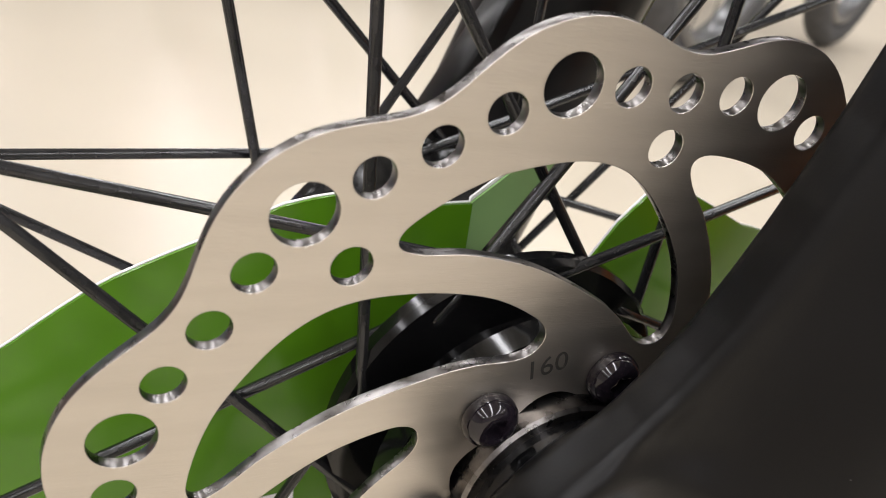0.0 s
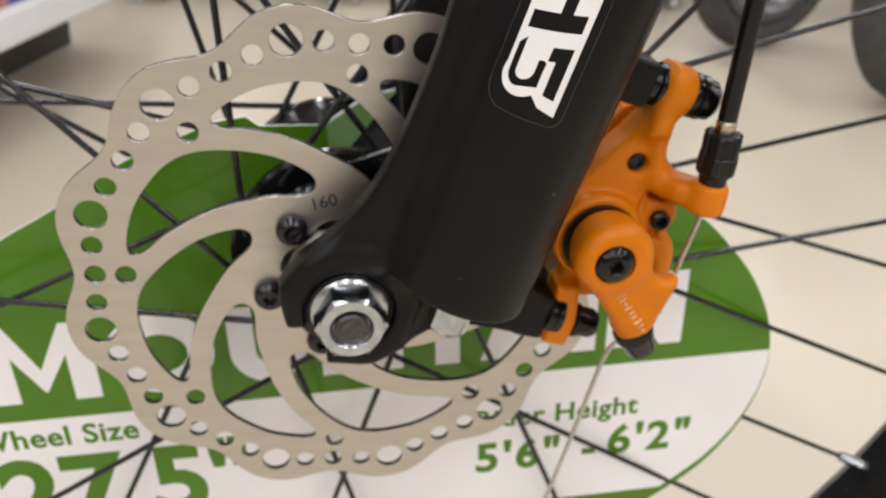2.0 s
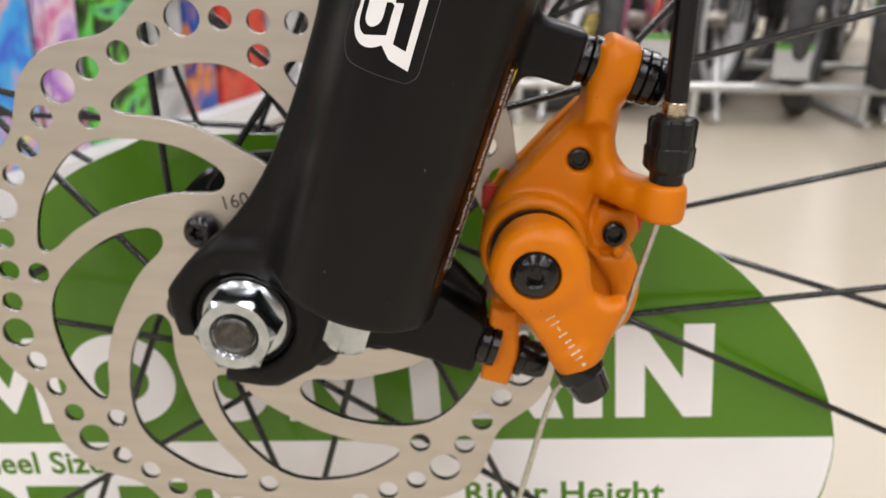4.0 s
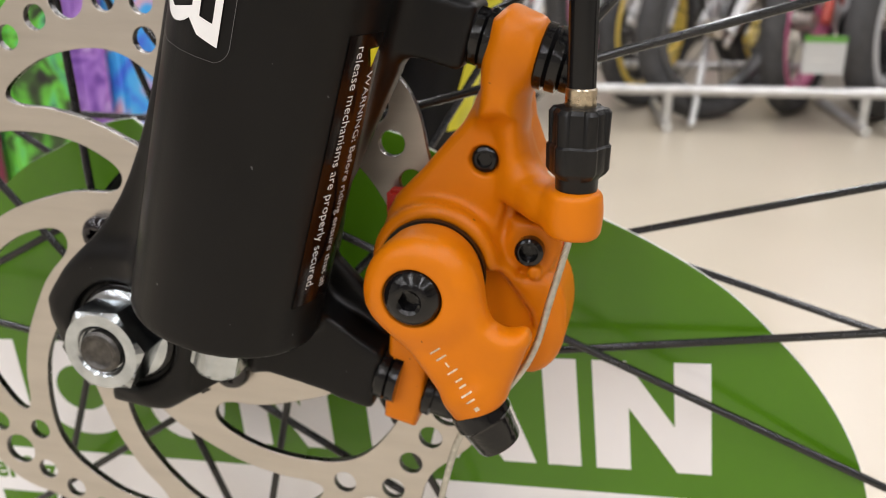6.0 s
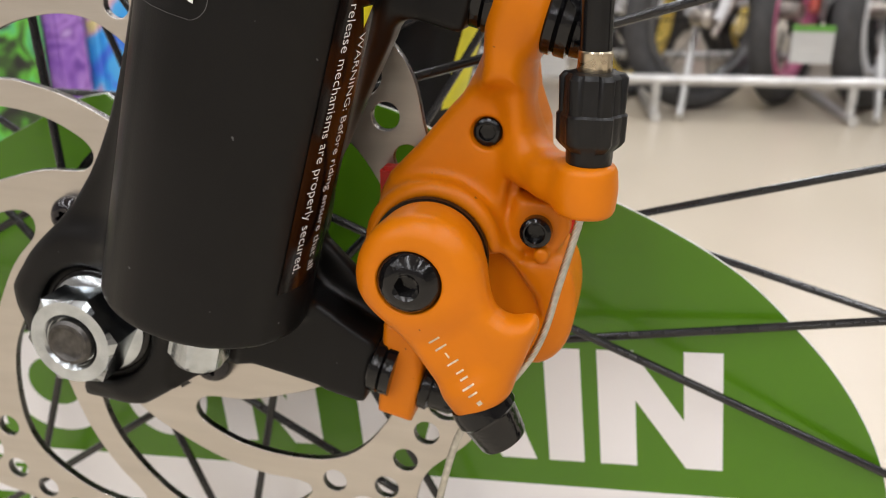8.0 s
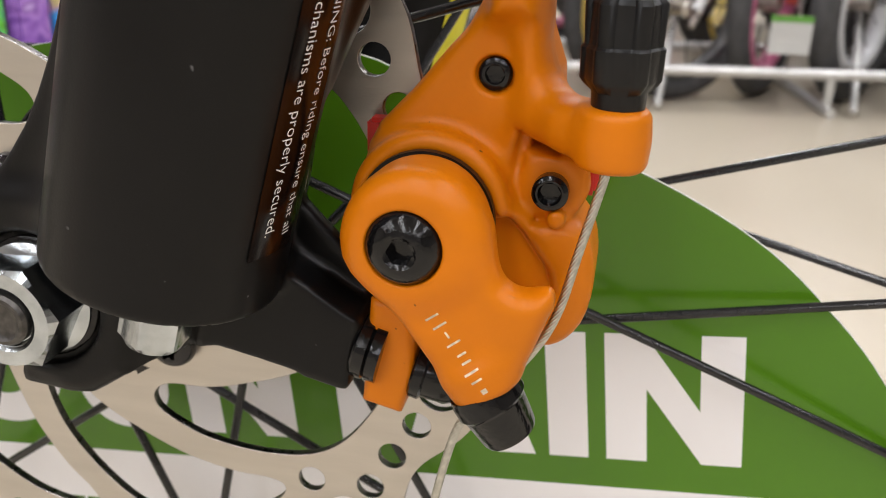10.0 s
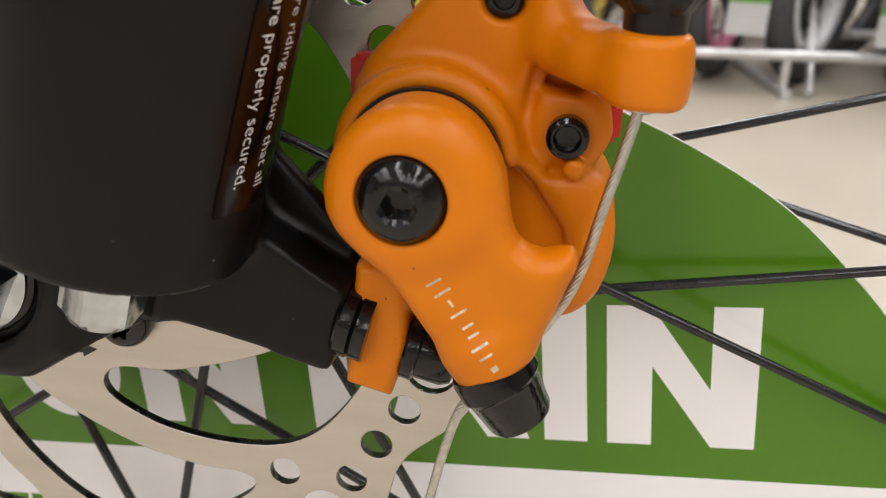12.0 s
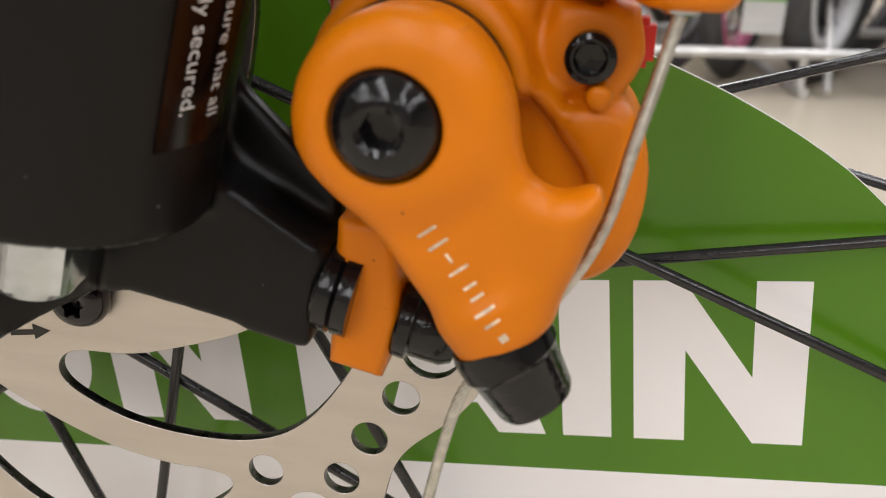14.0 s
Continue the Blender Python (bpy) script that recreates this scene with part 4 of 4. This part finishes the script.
NEON = print_mix("neon_green_print", ((0.02, 0.02, 0.02), (0.05, 0.10, 0.03), (0.16, 0.62, 0.06), (0.12, 0.55, 0.22), (0.05, 0.05, 0.06)), 20)
VIOLET = print_mix("violet_print", ((0.16, 0.06, 0.36), (0.28, 0.12, 0.52), (0.44, 0.24, 0.66), (0.22, 0.08, 0.42), (0.50, 0.34, 0.68)), 22)
SKY = print_mix("blue_print", ((0.06, 0.16, 0.75), (0.05, 0.36, 0.85), (0.10, 0.45, 0.85), (0.62, 0.36, 0.62), (0.70, 0.62, 0.30)), 16)
PINK = print_mix("pink_print", ((0.40, 0.16, 0.58), (0.62, 0.42, 0.72), (0.80, 0.66, 0.76), (0.66, 0.20, 0.40)), 18)
WINE = print_mix("wine_print", ((0.14, 0.02, 0.04), (0.22, 0.04, 0.07), (0.30, 0.08, 0.12)), 9)
REDS = print_mix("red_print", ((0.55, 0.02, 0.02), (0.65, 0.10, 0.06), (0.10, 0.02, 0.03)), 10)
NAVY = print_mix("navy_print", ((0.02, 0.04, 0.20), (0.03, 0.10, 0.42), (0.75, 0.26, 0.05), (0.03, 0.06, 0.30)), 11)
GREYBOX = print_mix("grey_print", ((0.30, 0.30, 0.31), (0.55, 0.55, 0.56), (0.08, 0.08, 0.09)), 10)

def fill(unit, start, deck, cartons):
    along_y = start
    for mat_, w, d, h, words in cartons:
        m = unit.matrix_basis @ Matrix.Translation((-0.012 - d / 2, along_y + w / 2, deck))
        box_ = thing("toy_carton", words, "carton", (0, 0, 0), "cartons on the shelf")
        box_.matrix_basis = m @ Matrix.Rotation(radians(random.uniform(-1.5, 1.5)), 4, "Z")
        part("carton", block((-d / 2, -w / 2 + 0.001, 0), (d / 2, w / 2 - 0.001, h), 0.003), mat_, box_)
        part("window_panel", block((d / 2, -w * 0.32, h * 0.2), (d / 2 + 0.003, w * 0.32, h * 0.62), 0.001), mat_, box_, "printed front panel")
        along_y += w + 0.004


fill(shelf, -0.70, 0.17, ((WINE, 0.096, 0.20, 0.25, "dark wine coloured toy carton on the shelf deck"),
                    (NEON, 0.076, 0.22, 0.30, "neon green and black printed toy carton on the shelf deck"),
                    (VIOLET, 0.045, 0.20, 0.33, "glossy violet toy carton on the shelf deck"),
                    (SKY, 0.067, 0.22, 0.31, "bright blue and pink toy carton on the shelf deck"),
                    (PINK, 0.062, 0.20, 0.30, "lilac and pink toy carton on the shelf deck"),
                    (NEON, 0.106, 0.20, 0.28, "green and black toy carton on the shelf deck"),
                    (GREYBOX, 0.070, 0.20, 0.24, "grey toy carton with dark print on the shelf deck"),
                    (NAVY, 0.068, 0.20, 0.24, "navy carton with orange print on the shelf deck"),
                    (REDS, 0.125, 0.20, 0.22, "red toy carton on the shelf deck"),
                    (GREYBOX, 0.100, 0.20, 0.24, "pale grey toy carton on the shelf deck")))

rack = thing("bike_rack", "galvanised floor rack that holds a row of bicycles", "bike rack", (0.4, 1.80, 0))
rack.rotation_euler = (0, 0, radians(8))


def tube(a, b, r, seg=14):
    a, b = Vector(a), Vector(b)
    return lathe([(r, 0), (r, (b - a).length)], axes(a, b), seg)


for yy, zz in ((0, 0.085), (0.34, 0.085), (0.34, 0.30)):
    part("rail", tube((-1.6, yy, zz), (1.9, yy, zz), 0.011), RACK, rack)
for k in range(9):
    xx = -1.5 + 0.4 * k
    part("foot", tube((xx, -0.03, 0.011), (xx, 0.37, 0.011), 0.011), RACK, rack)
    part("post", tube((xx, 0, 0.011), (xx, 0, 0.085), 0.010), RACK, rack)
    part("post", tube((xx, 0.34, 0.011), (xx, 0.34, 0.30), 0.010), RACK, rack)
    part("brace", tube((xx + 0.05, -0.02, 0.012), (xx + 0.14, 0.33, 0.29), 0.008), RACK, rack)


def paint(name, c):
    return surface(name, c, 0.3, vary=0.06, scale=20, bump=0.0, coat=0.5)


def torus(r, q, seg=40, sq=12, wide=1.0):
    v, f = [], []
    for i in range(seg):
        a = 2 * math.pi * i / seg
        for j in range(sq):
            b = 2 * math.pi * j / sq
            v.append(((r + q * math.cos(b)) * math.cos(a), q * wide * math.sin(b), (r + q * math.cos(b)) * math.sin(a)))
    for i in range(seg):
        for j in range(sq):
            f.append((i * sq + j, i * sq + (j + 1) % sq, ((i + 1) % seg) * sq + (j + 1) % sq, ((i + 1) % seg) * sq + j))
    return from_arrays(v, f)


def bicycle(x, y, turn, r, frame_c, rim_c, label, tyre=0.024):
    bike = thing("bicycle", label, "bicycle", (x, y, 0), "bicycles in the rack")
    bike.rotation_euler = (0, 0, radians(turn))
    base = r * 3.1
    for cx, nm in ((0, "front"), (base, "rear")):
        m = Matrix.Translation((cx, 0, r))
        w = part("wheel", torus(r - tyre, tyre), TYRE, bike, "black rubber tyre")
        w.data.transform(m)
        rm = part("rim", torus(r - tyre * 2.3, tyre * 0.55, wide=1.6), rim_c, w, "coloured rim")
        rm.data.transform(m)
        hb = part("hub", lathe([(0.012, -0.03), (0.02, -0.025), (0.02, 0.025), (0.012, 0.03)], m @ axes((0, 0, 0), (0, 1, 0)), 16), STEEL, w)
        for k in range(14):
            a = 2 * math.pi * k / 14
            e = Vector((math.cos(a), 0, math.sin(a)))
            part("spoke", tube(Vector((cx, 0.012 * (-1) ** k, r)) + e * 0.018, Vector((cx, 0, r)) + e * (r - tyre * 2.5), 0.0016, 5), SPOKE, w)
    bb, head, seat_t = Vector((base * 0.58, 0, r * 0.95)), Vector((r * 0.55, 0, r * 2.6)), Vector((base * 0.74, 0, r * 2.5))
    rear, front = Vector((base, 0, r)), Vector((0, 0, r))
    for nm, a, b, q in (("down_tube", head - Vector((0, 0, 0.04)), bb, 0.019), ("top_tube", head, seat_t - Vector((0.01, 0, 0.08)), 0.016), ("seat_tube", bb, seat_t + Vector((0.02, 0, 0.06)), 0.015), ("head_tube", head + Vector((-0.02, 0, 0.05)), head + Vector((0.02, 0, -0.06)), 0.02)):
        part(nm, tube(a, b, q), frame_c, bike)
    for s in (-1, 1):
        o = Vector((0, 0.05 * s, 0))
        part("fork_blade", tube(head + Vector((0.02, 0, -0.06)) + o * 0.6, front + o, 0.012), frame_c, bike)
        part("chain_stay", tube(bb + o * 0.4, rear + o, 0.009), frame_c, bike)
        part("seat_stay", tube(seat_t + o * 0.3, rear + o, 0.008), frame_c, bike)
    part("crank", tube(bb + Vector((-0.07, -0.06, -0.06)), bb + Vector((0.07, -0.06, 0.06)), 0.009), STEEL, bike)
    part("chainring", lathe([(0.06, -0.002), (0.06, 0.002)], Matrix.Translation(bb + Vector((0, -0.05, 0))) @ axes((0, 0, 0), (0, 1, 0)), 24), BLACK_PLASTIC, bike)
    part("handlebar", tube(head + Vector((-0.04, -0.19, 0.12)), head + Vector((-0.04, 0.19, 0.12)), 0.011), BLACK_PLASTIC, bike)
    part("saddle", block(tuple(seat_t + Vector((-0.12, -0.05, 0.06))), tuple(seat_t + Vector((0.12, 0.05, 0.10))), 0.018), RUBBER, bike)
    return bike


DARK_C = paint("frame_black", (0.07, 0.07, 0.072))
PINK_C = paint("frame_pink", (0.62, 0.16, 0.30))
YEL_C = paint("frame_yellow", (0.75, 0.55, 0.10))
GREEN_C = paint("frame_green", (0.15, 0.33, 0.07))
RED_C = paint("frame_red", (0.55, 0.07, 0.04))
GREY_C = paint("frame_silver", (0.60, 0.60, 0.61))
def row_y(x):
    """The bicycles stand along the rack, which is a little askew to the wheel."""
    return 1.84 + 0.14 * x


for x, back, turn, r, fc, rc, words, tq in (
        (-0.62, 0.02, 62, 0.20, RED_C, GREY_C, "small red child's bicycle parked in the rack", 0.018),
        (-0.28, 0.02, 66, 0.24, GREY_C, DARK_C, "silver bicycle with black tyres parked in the rack", 0.022),
        (0.05, 0.16, 60, 0.22, GREY_C, YEL_C, "bicycle with yellow rims parked in the rack", 0.020),
        (0.22, 0.02, 36, 0.23, GREY_C, DARK_C, "silver child's bicycle with dark tyres turned out of the rack", 0.024),
        (0.44, 0.10, 66, 0.24, RED_C, PINK_C, "bicycle with pink rims parked in the rack", 0.024),
        (0.66, 0.06, 58, 0.25, DARK_C, GREY_C, "black bicycle with fat tyres parked in the rack", 0.030),
        (0.92, 0.04, 66, 0.27, DARK_C, DARK_C, "black mountain bicycle parked in the rack", 0.030),
        (1.16, 0.02, 62, 0.27, GREEN_C, DARK_C, "green mountain bicycle parked in the rack", 0.030),
        (1.50, 0.06, 60, 0.28, RED_C, DARK_C, "red mountain bicycle parked in the rack", 0.030)):
    bicycle(x * 0.86, row_y(x) + back, turn, r * 0.86, fc, rc, words, tq)
bicycle(1.00, 1.55, 25, 0.25, GREEN_C, DARK_C, "green mountain bicycle standing on the floor in front of the rack", 0.030)
bicycle(1.17, 1.22, 25, 0.29, GREY_C, DARK_C, "grey mountain bicycle standing on the floor in front of the rack", 0.034)
for x, turn, r, fc, rc, words, tq in (
        (-0.45, 58, 0.24, DARK_C, GREY_C, "black bicycle in the second row behind the rack", 0.024),
        (-0.14, 64, 0.26, DARK_C, PINK_C, "black bicycle with pink rims in the second row", 0.026),
        (0.08, 60, 0.26, GREEN_C, DARK_C, "green bicycle in the second row behind the rack", 0.026),
        (0.30, 66, 0.26, DARK_C, YEL_C, "dark bicycle with yellow rims in the second row", 0.026),
        (0.56, 62, 0.27, DARK_C, GREY_C, "black and silver bicycle in the second row", 0.028),
        (0.80, 60, 0.27, RED_C, DARK_C, "red bicycle in the second row behind the rack", 0.028),
        (1.08, 64, 0.27, DARK_C, DARK_C, "black bicycle in the second row behind the rack", 0.028)):
    bicycle(x, row_y(x) + 0.80, turn, r * 0.9, fc, rc, words, tq)

TAG_GREEN = surface("tag_green", (0.10, 0.30, 0.04), 0.5)
CARD = surface("price_card", (0.50, 0.50, 0.49), 0.5, vary=0.05, scale=20)
for x, y, z in ((0.40, 1.775, 0.165), (-0.12, 1.70, 0.13), (0.70, 1.81, 0.15)):
    tag = thing("price_tag", "white price card with a green header hung on the rack", "price tag", (x, y, z), "price cards on the rack")
    part("card", block((-0.040, -0.001, -0.038), (0.040, 0.001, 0.038)), CARD, tag, "white card")
    part("header", block((-0.040, -0.0025, 0.026), (0.040, -0.001, 0.038)), TAG_GREEN, tag, "green header strip")
    for dz in (0.010, 0.0, -0.010):
        part("print_line", block((-0.028, -0.0018, dz - 0.0012), (0.026, -0.001, dz + 0.0012)), RACK, tag, "pale line of print")
